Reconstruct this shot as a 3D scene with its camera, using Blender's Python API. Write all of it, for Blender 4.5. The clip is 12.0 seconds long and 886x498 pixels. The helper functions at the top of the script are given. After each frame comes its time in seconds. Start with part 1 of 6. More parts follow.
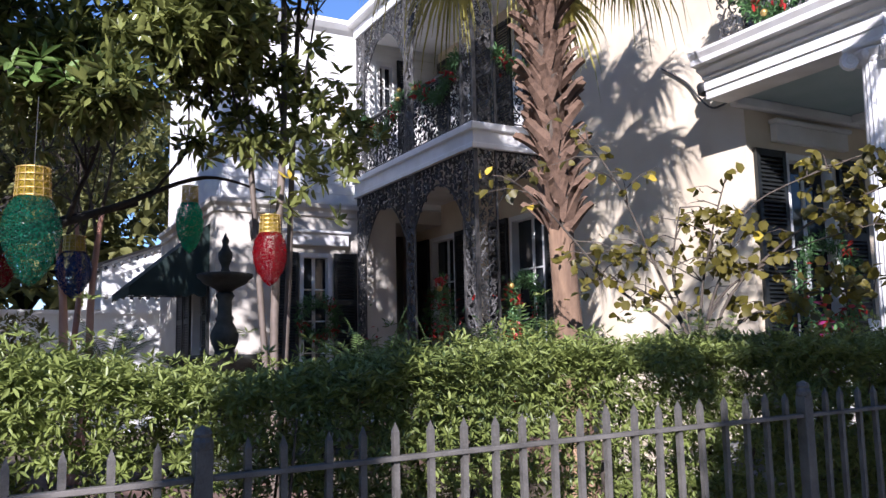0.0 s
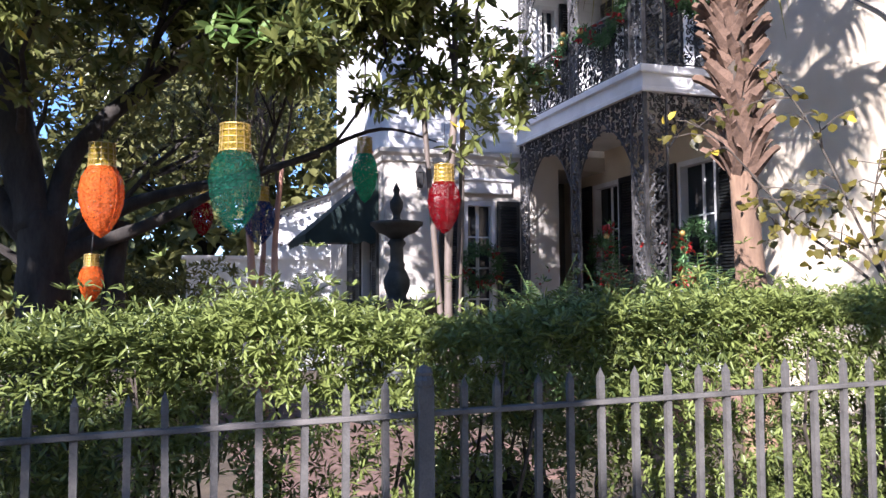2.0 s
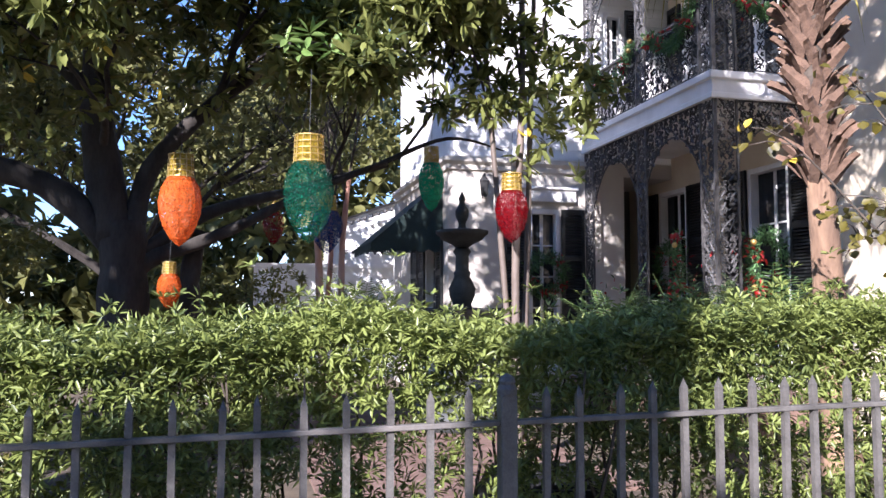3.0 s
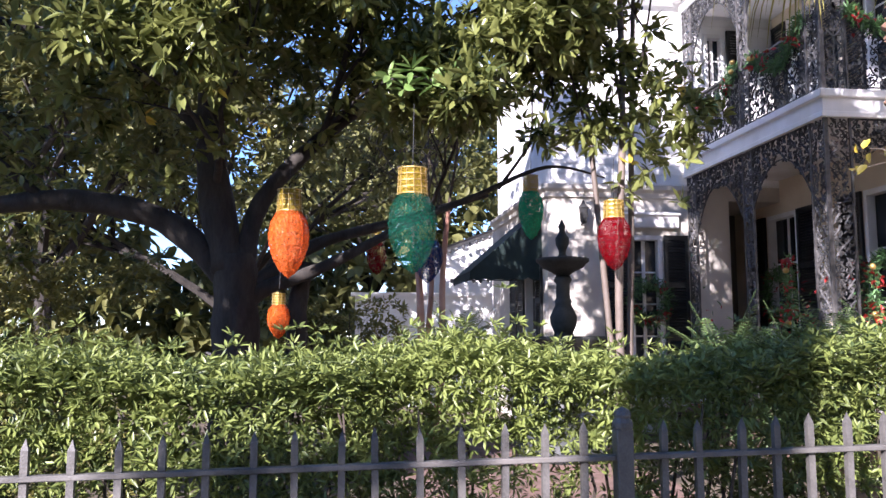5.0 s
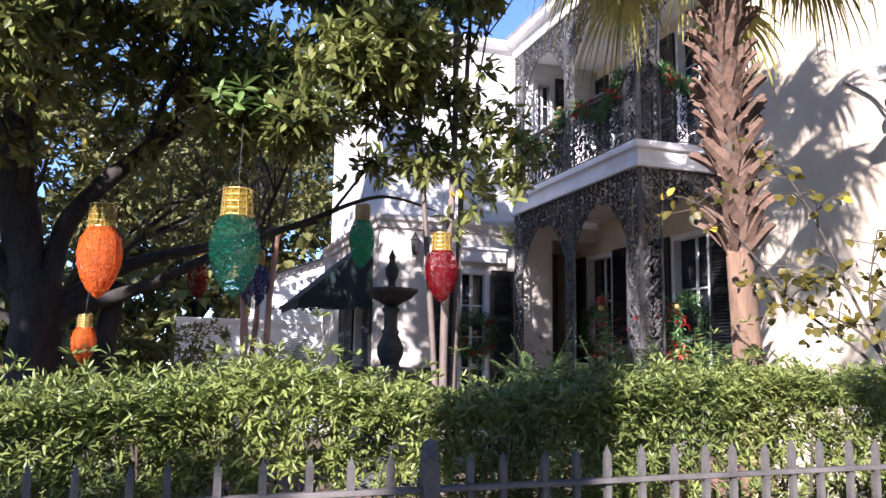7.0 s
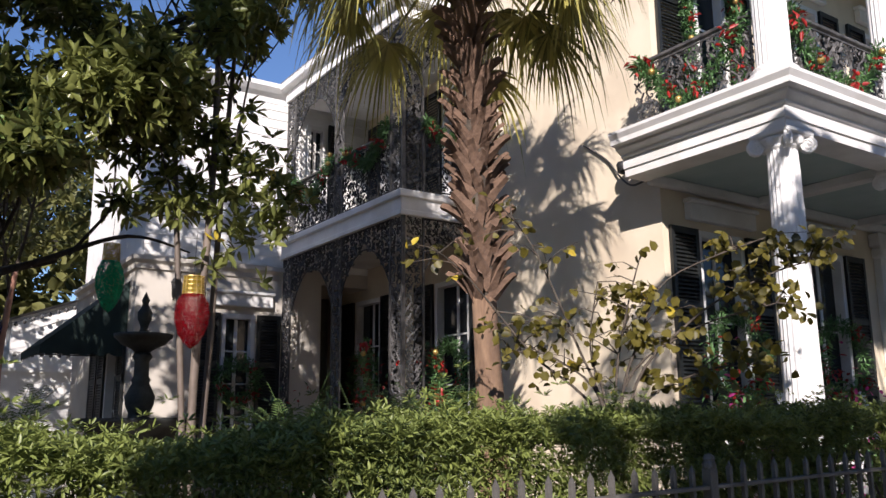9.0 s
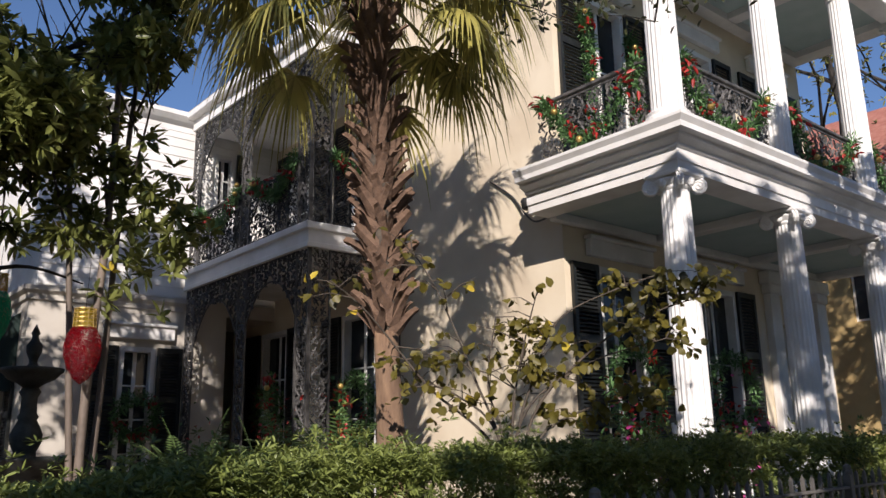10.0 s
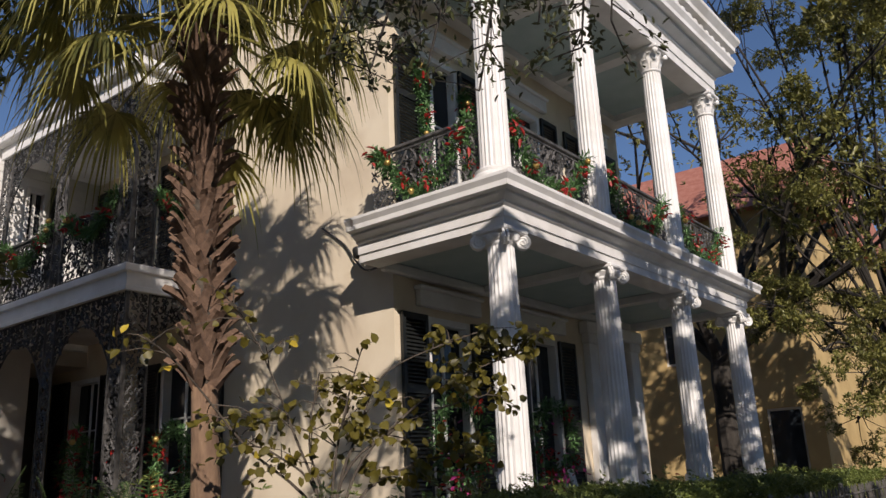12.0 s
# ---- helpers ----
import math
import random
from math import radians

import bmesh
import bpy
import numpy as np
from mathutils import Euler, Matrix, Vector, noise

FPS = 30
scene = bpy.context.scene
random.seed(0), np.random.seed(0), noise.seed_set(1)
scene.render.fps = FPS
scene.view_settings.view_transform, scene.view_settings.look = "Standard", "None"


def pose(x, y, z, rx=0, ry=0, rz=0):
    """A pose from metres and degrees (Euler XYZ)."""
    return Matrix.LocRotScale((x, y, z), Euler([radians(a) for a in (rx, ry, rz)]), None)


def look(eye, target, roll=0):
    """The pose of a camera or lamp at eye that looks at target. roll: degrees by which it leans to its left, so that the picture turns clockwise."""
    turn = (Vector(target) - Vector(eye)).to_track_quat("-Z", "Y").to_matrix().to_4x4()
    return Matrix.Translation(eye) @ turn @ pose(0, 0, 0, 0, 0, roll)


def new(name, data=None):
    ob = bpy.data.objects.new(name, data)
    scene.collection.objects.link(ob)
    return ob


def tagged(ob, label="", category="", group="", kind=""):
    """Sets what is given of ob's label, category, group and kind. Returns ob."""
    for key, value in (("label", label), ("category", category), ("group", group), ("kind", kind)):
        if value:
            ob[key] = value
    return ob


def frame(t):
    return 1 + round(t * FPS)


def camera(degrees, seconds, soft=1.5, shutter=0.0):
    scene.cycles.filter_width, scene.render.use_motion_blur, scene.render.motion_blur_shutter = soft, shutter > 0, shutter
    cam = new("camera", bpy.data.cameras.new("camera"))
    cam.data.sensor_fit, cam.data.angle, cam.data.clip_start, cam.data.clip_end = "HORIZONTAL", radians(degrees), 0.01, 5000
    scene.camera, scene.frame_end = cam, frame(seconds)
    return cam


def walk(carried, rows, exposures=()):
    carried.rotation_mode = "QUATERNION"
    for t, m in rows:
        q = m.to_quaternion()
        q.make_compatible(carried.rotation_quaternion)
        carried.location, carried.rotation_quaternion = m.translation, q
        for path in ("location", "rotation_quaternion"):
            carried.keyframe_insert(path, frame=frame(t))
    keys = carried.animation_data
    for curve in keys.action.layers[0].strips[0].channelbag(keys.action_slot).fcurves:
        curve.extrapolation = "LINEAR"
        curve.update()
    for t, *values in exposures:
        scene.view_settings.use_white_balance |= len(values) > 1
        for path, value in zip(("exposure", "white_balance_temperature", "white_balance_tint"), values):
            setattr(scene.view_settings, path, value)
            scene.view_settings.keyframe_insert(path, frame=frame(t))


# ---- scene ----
cam = camera(56.7, 12.0)
PATH = [
    (0, (0.021, 0.107, 1.544), (0.981, 1.845, 1.79), -1.2),
    (0.5, (0.042, 0.082, 1.539), (0.928, 1.861, 1.765), -0.5),
    (1, (0.022, 0.075, 1.534), (0.835, 1.893, 1.715), 0.2),
    (1.5, (-0.09, 0.092, 1.541), (0.645, 1.947, 1.682), -0.1),
    (2, (-0.185, 0.11, 1.545), (0.441, 2.006, 1.668), -0.4),
    (2.5, (-0.232, 0.095, 1.55), (0.314, 2.014, 1.683), 0.2),
    (3, (-0.27, 0.103, 1.549), (0.217, 2.037, 1.692), 0),
    (3.5, (-0.299, 0.094, 1.548), (0.123, 2.044, 1.693), -0.1),
    (3.7, (-0.301, 0.095, 1.548), (0.082, 2.052, 1.703), -0.3),
    (5.3, (-0.332, 0.085, 1.567), (-0.078, 2.057, 1.786), -0.1),
    (5.5, (-0.334, 0.089, 1.566), (-0.061, 2.057, 1.792), 0.2),
    (6, (-0.32, 0.098, 1.563), (0.039, 2.05, 1.808), 0.8),
    (6.5, (-0.285, 0.108, 1.566), (0.215, 2.026, 1.832), 0.8),
    (7, (-0.251, 0.122, 1.564), (0.392, 1.995, 1.848), 0.9),
    (7.5, (-0.222, 0.129, 1.56), (0.539, 1.953, 1.866), 1),
    (7.7, (-0.208, 0.133, 1.561), (0.606, 1.933, 1.877), 0.8),
    (9.3, (0, -0.03, 1.572), (1.1464, 1.5555, 1.9865), -0.55),
    (9.5, (0.01, -0.05, 1.575), (1.1837, 1.5116, 2.0037), -0.62),
    (10, (0.045, -0.085, 1.585), (1.2997, 1.4009, 2.0516), -1.07),
    (10.5, (0.075, -0.1, 1.605), (1.4187, 1.2949, 2.1038), -1.27),
    (11, (0.095, -0.11, 1.64), (1.5147, 1.202, 2.1531), -1.39),
    (11.5, (0.105, -0.12, 1.675), (1.5788, 1.1253, 2.2016), -2.06),
    (12, (0.11, -0.135, 1.7), (1.6245, 1.051, 2.2474), -2.56),
]
EXPOSURES = [(0, 1.0, 5920, 23), (1.5, 1.48, 5960, 24), (3, 1.63, 5980, 25), (6, 1.84, 6100, 29), (7.5, 1.3, 6140, 25), (8.5, 0.8, 6400, 21), (9.5, 0.38, 6720, 19), (10.5, 0.22, 6860, 18), (12, -0.14, 7040, 18)]
walk(cam, [(t, look(eye, target, roll)) for t, eye, target, roll in PATH], EXPOSURES)

# ---- world, sun, exposure ----
SUN_TO = Vector((0.584, 0.673, -0.454))          # the way the sunlight travels
world = bpy.data.worlds.new("sky")
scene.world = world
world.use_nodes = True
wn = world.node_tree.nodes
sky = wn.new("ShaderNodeTexSky")
sky.sky_type, sky.sun_disc = "NISHITA", False
sky.sun_elevation = math.asin(0.454)
sky.sun_rotation = math.atan2(-0.584, -0.673)
sky.air_density, sky.dust_density, sky.ozone_density = 0.95, 0.05, 6.0
world.node_tree.links.new(sky.outputs[0], wn["Background"].inputs[0])
wn["Background"].inputs[1].default_value = 0.1
sun = new("sun", bpy.data.lights.new("sun", "SUN"))
sun.data.energy, sun.data.angle, sun.data.color = 5.0, radians(0.55), (1.0, 0.965, 0.9)
sun.matrix_world = look((-20, -22, 20), Vector((-20, -22, 20)) + SUN_TO)

rng = np.random.default_rng(7)


# ---- materials ----
def mat(name, c1, c2, scale=6.0, rough=0.7, bump=0.2, fine=60.0, metal=0.0, island=0.0, through_light=0.0, spec=0.5, stain=None, stretch=(1, 1, 1), coat=0.0):
    """Two noises mix c1 and c2; island: how far each loose piece varies; through_light: how much light a leaf lets through."""
    m = bpy.data.materials.new(name)
    m.use_nodes = True
    nt = m.node_tree
    N, L = nt.nodes, nt.links
    b = N["Principled BSDF"]
    co = N.new("ShaderNodeTexCoord")
    mp = N.new("ShaderNodeMapping")
    mp.inputs["Scale"].default_value = stretch
    L.new(co.outputs["Object"], mp.inputs["Vector"])
    n1, n2 = N.new("ShaderNodeTexNoise"), N.new("ShaderNodeTexNoise")
    for n, s in ((n1, scale), (n2, fine)):
        n.inputs["Scale"].default_value, n.inputs["Detail"].default_value = s, 6
        L.new(mp.outputs[0], n.inputs["Vector"])
    add = N.new("ShaderNodeMath")
    add.operation = "MULTIPLY_ADD"
    L.new(n2.outputs["Fac"], add.inputs[0])
    add.inputs[1].default_value = 0.35
    L.new(n1.outputs["Fac"], add.inputs[2])
    last = add.outputs[0]
    if island:
        g = N.new("ShaderNodeNewGeometry")
        a2 = N.new("ShaderNodeMath")
        a2.operation = "MULTIPLY_ADD"
        L.new(g.outputs["Random Per Island"], a2.inputs[0])
        a2.inputs[1].default_value = island
        L.new(last, a2.inputs[2])
        last = a2.outputs[0]
    ramp = N.new("ShaderNodeValToRGB")
    e = ramp.color_ramp.elements
    lo = 0.45 + island * 0.1
    e[0].position, e[0].color = lo, (*c1, 1)
    e[1].position, e[1].color = min(1.0, lo + 0.4 + island * 0.5), (*c2, 1)
    L.new(last, ramp.inputs[0])
    col = ramp.outputs[0]
    if stain:
        n3 = N.new("ShaderNodeTexNoise")
        n3.inputs["Scale"].default_value, n3.inputs["Detail"].default_value = 1.1, 8
        L.new(co.outputs["Object"], n3.inputs["Vector"])
        r3 = N.new("ShaderNodeValToRGB")
        r3.color_ramp.elements[0].position, r3.color_ramp.elements[1].position = 0.52, 0.72
        L.new(n3.outputs["Fac"], r3.inputs[0])
        mx = N.new("ShaderNodeMix")
        mx.data_type = "RGBA"
        L.new(r3.outputs[0], mx.inputs[0])
        L.new(col, mx.inputs[6])
        mx.inputs[7].default_value = (*stain, 1)
        col = mx.outputs[2]
    L.new(col, b.inputs["Base Color"])
    b.inputs["Roughness"].default_value, b.inputs["Metallic"].default_value = rough, metal
    b.inputs["Specular IOR Level"].default_value = spec
    b.inputs["Coat Weight"].default_value = coat
    if bump:
        bp = N.new("ShaderNodeBump")
        bp.inputs["Strength"].default_value, bp.inputs["Distance"].default_value = bump, 0.02
        L.new(add.outputs[0], bp.inputs["Height"])
        L.new(bp.outputs[0], b.inputs["Normal"])
    if through_light:
        tr, ms = N.new("ShaderNodeBsdfTranslucent"), N.new("ShaderNodeMixShader")
        L.new(col, tr.inputs[0])
        ms.inputs[0].default_value = through_light
        L.new(b.outputs[0], ms.inputs[1])
        L.new(tr.outputs[0], ms.inputs[2])
        L.new(ms.outputs[0], N["Material Output"].inputs[0])
    return m


def net(name, c, holes):
    """Sparkling coloured netting: fine strands with holes between them."""
    m = mat(name, tuple(v * 0.5 for v in c), c, 40, 0.17, 1.0, 260, through_light=0.35, spec=0.5)
    N, L = m.node_tree.nodes, m.node_tree.links
    co, vo = N.new("ShaderNodeTexCoord"), N.new("ShaderNodeTexVoronoi")
    vo.feature = "DISTANCE_TO_EDGE"
    vo.inputs["Scale"].default_value = 62
    L.new(co.outputs["Object"], vo.inputs["Vector"])
    cut = N.new("ShaderNodeMath")
    cut.operation = "GREATER_THAN"
    cut.inputs[1].default_value = holes
    L.new(vo.outputs["Distance"], cut.inputs[0])
    tp, ms = N.new("ShaderNodeBsdfTransparent"), N.new("ShaderNodeMixShader")
    old = N["Material Output"].inputs[0].links[0].from_socket
    L.new(cut.outputs[0], ms.inputs[0])
    L.new(old, ms.inputs[1])
    L.new(tp.outputs[0], ms.inputs[2])
    L.new(ms.outputs[0], N["Material Output"].inputs[0])
    return m


STUCCO = mat("cream_stucco", (0.66, 0.56, 0.41), (0.74, 0.65, 0.5), 1.6, 0.9, 0.25, 90, stain=(0.6, 0.5, 0.37))
STUCCO2 = mat("grey_cream_stucco", (0.5, 0.46, 0.4), (0.6, 0.56, 0.49), 1.6, 0.9, 0.25, 90, stain=(0.45, 0.41, 0.35))
SIDING = mat("white_painted_boards", (0.7, 0.69, 0.66), (0.8, 0.79, 0.76), 3, 0.7, 0.15, 70)
WHITE = mat("white_paint", (0.68, 0.67, 0.65), (0.8, 0.79, 0.77), 4, 0.55, 0.12, 90, stain=(0.62, 0.6, 0.56))
CEILBLUE = mat("pale_blue_green_paint", (0.36, 0.47, 0.46), (0.43, 0.53, 0.52), 3, 0.7, 0.1, 60)
BLACKWOOD = mat("black_green_shutter_paint", (0.008, 0.01, 0.01), (0.02, 0.022, 0.022), 8, 0.42, 0.15, 90)
IRON = mat("black_cast_iron", (0.012, 0.012, 0.013), (0.05, 0.05, 0.05), 20, 0.55, 0.3, 140, metal=0.3)
IRONWORN = mat("worn_grey_iron", (0.02, 0.02, 0.021), (0.13, 0.125, 0.12), 12, 0.6, 0.3, 160, metal=0.2)
FENCEGREY = mat("grey_painted_iron", (0.05, 0.047, 0.043), (0.145, 0.136, 0.122), 9, 0.55, 0.25, 150, stain=(0.2, 0.18, 0.16))
GLASS = bpy.data.materials.new("window_glass")
GLASS.use_nodes = True
_b = GLASS.node_tree.nodes["Principled BSDF"]
_b.inputs["Base Color"].default_value, _b.inputs["Roughness"].default_value = (0.02, 0.025, 0.03, 1), 0.04
_b.inputs["Specular IOR Level"].default_value = 0.4
ROOFTIN = mat("weathered_roofing", (0.16, 0.15, 0.15), (0.26, 0.25, 0.24), 3, 0.7, 0.2, 60)
TILE_RED = mat("red_clay_roof", (0.3, 0.1, 0.07), (0.42, 0.18, 0.13), 5, 0.8, 0.4, 50)
OCHRE = mat("ochre_plaster", (0.4, 0.28, 0.12), (0.54, 0.39, 0.18), 1.2, 0.9, 0.3, 50, stain=(0.36, 0.25, 0.11))
SOIL = mat("garden_soil_and_mulch", (0.06, 0.045, 0.03), (0.13, 0.1, 0.065), 3, 0.95, 0.8, 40)
PAVING = mat("sidewalk_concrete", (0.18, 0.17, 0.16), (0.27, 0.26, 0.245), 2, 0.9, 0.3, 80, stain=(0.25, 0.24, 0.21))
ASPHALT = mat("asphalt", (0.04, 0.04, 0.042), (0.07, 0.07, 0.07), 4, 0.9, 0.4, 90)
BRICKPATH = mat("old_red_brick_paving", (0.12, 0.07, 0.05), (0.22, 0.14, 0.11), 5, 0.9, 0.5, 70)
BARK = mat("grey_brown_bark", (0.013, 0.011, 0.009), (0.048, 0.041, 0.034), 7, 0.95, 0.9, 50, stretch=(1, 1, 0.35))
BARKLIGHT = mat("smooth_pale_crape_bark", (0.075, 0.058, 0.045), (0.19, 0.15, 0.12), 5, 0.7, 0.3, 50, stretch=(1, 1, 0.3))
BARKPINK = mat("pink_brown_crape_bark", (0.46, 0.21, 0.14), (0.62, 0.4, 0.31), 5, 0.7, 0.3, 50, stretch=(1, 1, 0.3))
TWIG = mat("brown_twig_bark", (0.035, 0.026, 0.02), (0.1, 0.08, 0.06), 14, 0.9, 0.4, 80)
PALMBARK = mat("palm_trunk_fibre", (0.12, 0.07, 0.045), (0.36, 0.23, 0.14), 6, 0.95, 1.0, 45, stretch=(1, 1, 0.3), stain=(0.12, 0.075, 0.05))
BOOT = mat("dry_palm_leaf_base", (0.018, 0.011, 0.008), (0.165, 0.1, 0.066), 9, 0.9, 0.7, 70, island=0.7)
HEDGE = mat("azalea_leaf_green", (0.028, 0.053, 0.019), (0.215, 0.26, 0.068), 1.5, 0.42, 0.1, 60, island=0.6, through_light=0.26)
MAGLEAF = mat("magnolia_leaf_dark_green", (0.028, 0.048, 0.016), (0.2, 0.22, 0.065), 1.2, 0.22, 0.05, 60, island=0.7, through_light=0.3)
MAGFRESH = mat("magnolia_leaf_fresh_green", (0.11, 0.21, 0.05), (0.2, 0.3, 0.09), 1.2, 0.35, 0.05, 60, island=0.5, through_light=0.3)
YELLOWLEAF = mat("yellowed_leaf", (0.55, 0.36, 0.04), (0.62, 0.48, 0.06), 1.2, 0.5, 0.05, 60, island=0.5, through_light=0.4)
# darker copy of the oak leaf: the drooping branch's shade is in its colour
OAKLEAF_SHADED = mat("oak_leaf_shaded_green", (0.016, 0.022, 0.009), (0.06, 0.068, 0.024), 1.2, 0.5, 0.05, 60, island=0.6, through_light=0.12)
OAKLEAF = mat("oak_leaf_dark_green", (0.045, 0.06, 0.018), (0.23, 0.22, 0.06), 1.2, 0.45, 0.05, 60, island=0.6, through_light=0.25)
FARLEAF = mat("far_tree_leaf", (0.03, 0.048, 0.016), (0.165, 0.165, 0.05), 0.5, 0.6, 0.05, 60, island=0.7, through_light=0.3)
PALMLEAF = mat("palm_frond_yellow_green", (0.03, 0.045, 0.012), (0.4, 0.36, 0.1), 1.0, 0.4, 0.05, 60, island=0.6, through_light=0.25)
SHRUBLEAF = mat("olive_yellow_shrub_leaf", (0.022, 0.026, 0.008), (0.155, 0.13, 0.022), 2.0, 0.5, 0.05, 60, island=0.8, through_light=0.4)
FERN = mat("fern_green", (0.03, 0.07, 0.02), (0.12, 0.19, 0.06), 1.5, 0.5, 0.05, 60, island=0.5, through_light=0.3)
NEEDLE = mat("garland_needle_green", (0.03, 0.085, 0.025), (0.11, 0.23, 0.08), 3, 0.5, 0.05, 60, island=0.6, through_light=0.1)
RED = mat("red_ribbon", (0.2, 0.008, 0.007), (0.4, 0.022, 0.018), 6, 0.45, 0.15, 60, island=0.4, through_light=0.15)
PINK = mat("magenta_petals", (0.5, 0.03, 0.2), (0.6, 0.08, 0.3), 6, 0.5, 0.1, 60, island=0.4, through_light=0.2)
GOLD = mat("gold_ornament", (0.4, 0.26, 0.07), (0.55, 0.38, 0.13), 8, 0.35, 0.1, 80, metal=0.6)
AWNING = mat("dark_green_awning_cloth", (0.004, 0.014, 0.012), (0.012, 0.03, 0.026), 4, 0.75, 0.2, 120)
STONEDARK = mat("blackened_cast_iron_fountain", (0.012, 0.014, 0.014), (0.05, 0.055, 0.05), 8, 0.6, 0.4, 60)
BLACKLID = mat("black_plastic", (0.012, 0.012, 0.013), (0.022, 0.022, 0.024), 6, 0.35, 0.1, 120)
TERRACOTTA = mat("white_glazed_pot", (0.6, 0.58, 0.54), (0.7, 0.68, 0.64), 6, 0.5, 0.1, 80)
WIRE = mat("thin_dark_wire", (0.03, 0.03, 0.03), (0.06, 0.06, 0.06), 20, 0.5, 0.1, 100)
BULBWHITE = mat("small_white_lamp_glass", (0.5, 0.5, 0.48), (0.6, 0.6, 0.58), 20, 0.3, 0.05, 100)
# the rooms' dimness is put into this dark wall and floor colour
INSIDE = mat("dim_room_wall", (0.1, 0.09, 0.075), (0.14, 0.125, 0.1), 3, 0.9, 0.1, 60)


# ---- mesh helpers ----
def part(name, bm, material, parent=None, label="", smooth=False):
    """Links a bmesh as one mesh object under a thing or a part."""
    me = bpy.data.meshes.new(name)
    bm.to_mesh(me)
    bm.free()
    return link(name, me, material, parent, label, smooth)


def link(name, me, material, parent=None, label="", smooth=False):
    if not me.materials:
        me.materials.append(material)
    if smooth:
        me.polygons.foreach_set("use_smooth", [True] * len(me.polygons))
    ob = new(name, me)
    if parent:
        ob.parent = parent
        ob.matrix_parent_inverse = parent.matrix_basis.inverted()
    return tagged(ob, label)


def thing(name, at, label, category, group="", kind=""):
    e = new(name)
    e.location = at
    e.empty_display_size = 0.1
    return tagged(e, label, category, group, kind)


def box(bm, x0, x1, y0, y1, z0, z1, bevel=0.0):
    c = ((x0 + x1) / 2, (y0 + y1) / 2, (z0 + z1) / 2)
    m = Matrix.Translation(c) @ Matrix.Diagonal((abs(x1 - x0), abs(y1 - y0), abs(z1 - z0), 1))
    vs = bmesh.ops.create_cube(bm, size=1, matrix=m)["verts"]
    if bevel:
        es = list({e for v in vs for e in v.link_edges})
        bmesh.ops.bevel(bm, geom=es, offset=bevel, segments=1, affect="EDGES")
    return bm


def lathe(bm, profile, at=(0, 0, 0), segs=20, flute=0.0):
    """profile: (radius, height) from below upwards; flute: depth of grooves round a column."""
    rings = []
    for r, h in profile:
        ring = []
        for i in range(segs):
            a = 2 * math.pi * i / segs
            q = r * (1 - (flute if i % 2 else 0))
            ring.append(bm.verts.new((at[0] + q * math.cos(a), at[1] + q * math.sin(a), at[2] + h)))
        rings.append(ring)
    for lo, hi in zip(rings, rings[1:]):
        for i in range(segs):
            j = (i + 1) % segs
            bm.faces.new((lo[i], lo[j], hi[j], hi[i]))
    if profile[0][0] > 1e-4:
        bm.faces.new(rings[0][::-1])
    if profile[-1][0] > 1e-4:
        bm.faces.new(rings[-1])
    return bm


def tube(bm, pts, radii, segs=6, caps=True):
    """A round bar along pts; radii a number or one for each point."""
    pts = [Vector(p) for p in pts]
    if not hasattr(radii, "__len__"):
        radii = [radii] * len(pts)
    rings, side = [], None
    for i, p in enumerate(pts):
        d = (pts[min(i + 1, len(pts) - 1)] - pts[max(i - 1, 0)]).normalized()
        if side is None:
            side = d.orthogonal().normalized()
        side = (side - d * side.dot(d)).normalized()
        up = d.cross(side)
        rings.append([bm.verts.new(p + (side * math.cos(2 * math.pi * k / segs) + up * math.sin(2 * math.pi * k / segs)) * radii[i]) for k in range(segs)])
    for lo, hi in zip(rings, rings[1:]):
        for k in range(segs):
            j = (k + 1) % segs
            bm.faces.new((lo[k], lo[j], hi[j], hi[k]))
    if caps:
        bm.faces.new(rings[0][::-1])
        bm.faces.new(rings[-1])
    return bm


def quads(name, verts, faces):
    """A mesh from arrays: verts (n, 3), faces (m, 4)."""
    me = bpy.data.meshes.new(name)
    me.vertices.add(len(verts))
    me.vertices.foreach_set("co", np.asarray(verts, dtype=np.float32).ravel())
    me.loops.add(faces.size)
    me.loops.foreach_set("vertex_index", faces.ravel().astype(np.int32))
    me.polygons.add(len(faces))
    me.polygons.foreach_set("loop_start", np.arange(0, faces.size, 4, dtype=np.int32))
    me.polygons.foreach_set("loop_total", np.full(len(faces), 4, dtype=np.int32))
    me.update()
    me.validate()
    return me


def unit(a):
    return a / np.maximum(np.linalg.norm(a, axis=-1, keepdims=True), 1e-9)


def leaf_mesh(name, base, way, length, width, curl=0.15, fold=0.12, normal=None):
    """Pointed oval leaves of two folded halves: base and way (n, 3), length and width (n,)."""
    n = len(base)
    way = unit(way)
    if normal is None:
        normal = unit(rng.normal(size=(n, 3)) * 0.45 + np.array((0, 0, 1.0)))
    side = unit(np.cross(way, normal))
    nor = np.cross(side, way)
    L, W = np.broadcast_to(length, n)[:, None], np.broadcast_to(width, n)[:, None]
    outline = ((0, 0, 0), (0.28, 0.42, 1), (0.66, 0.4, 1), (1, 0, 0), (0.66, -0.4, 1), (0.28, -0.42, 1))
    v = np.stack([base + way * L * u + side * W * s + nor * (W * fold * f - L * curl * u * u) for u, s, f in outline], axis=1)
    f = np.array([(0, 3, 2, 1), (0, 5, 4, 3)])
    faces = (np.arange(n)[:, None, None] * 6 + f[None]).reshape(-1, 4)
    return quads(name, v.reshape(-1, 3), faces)


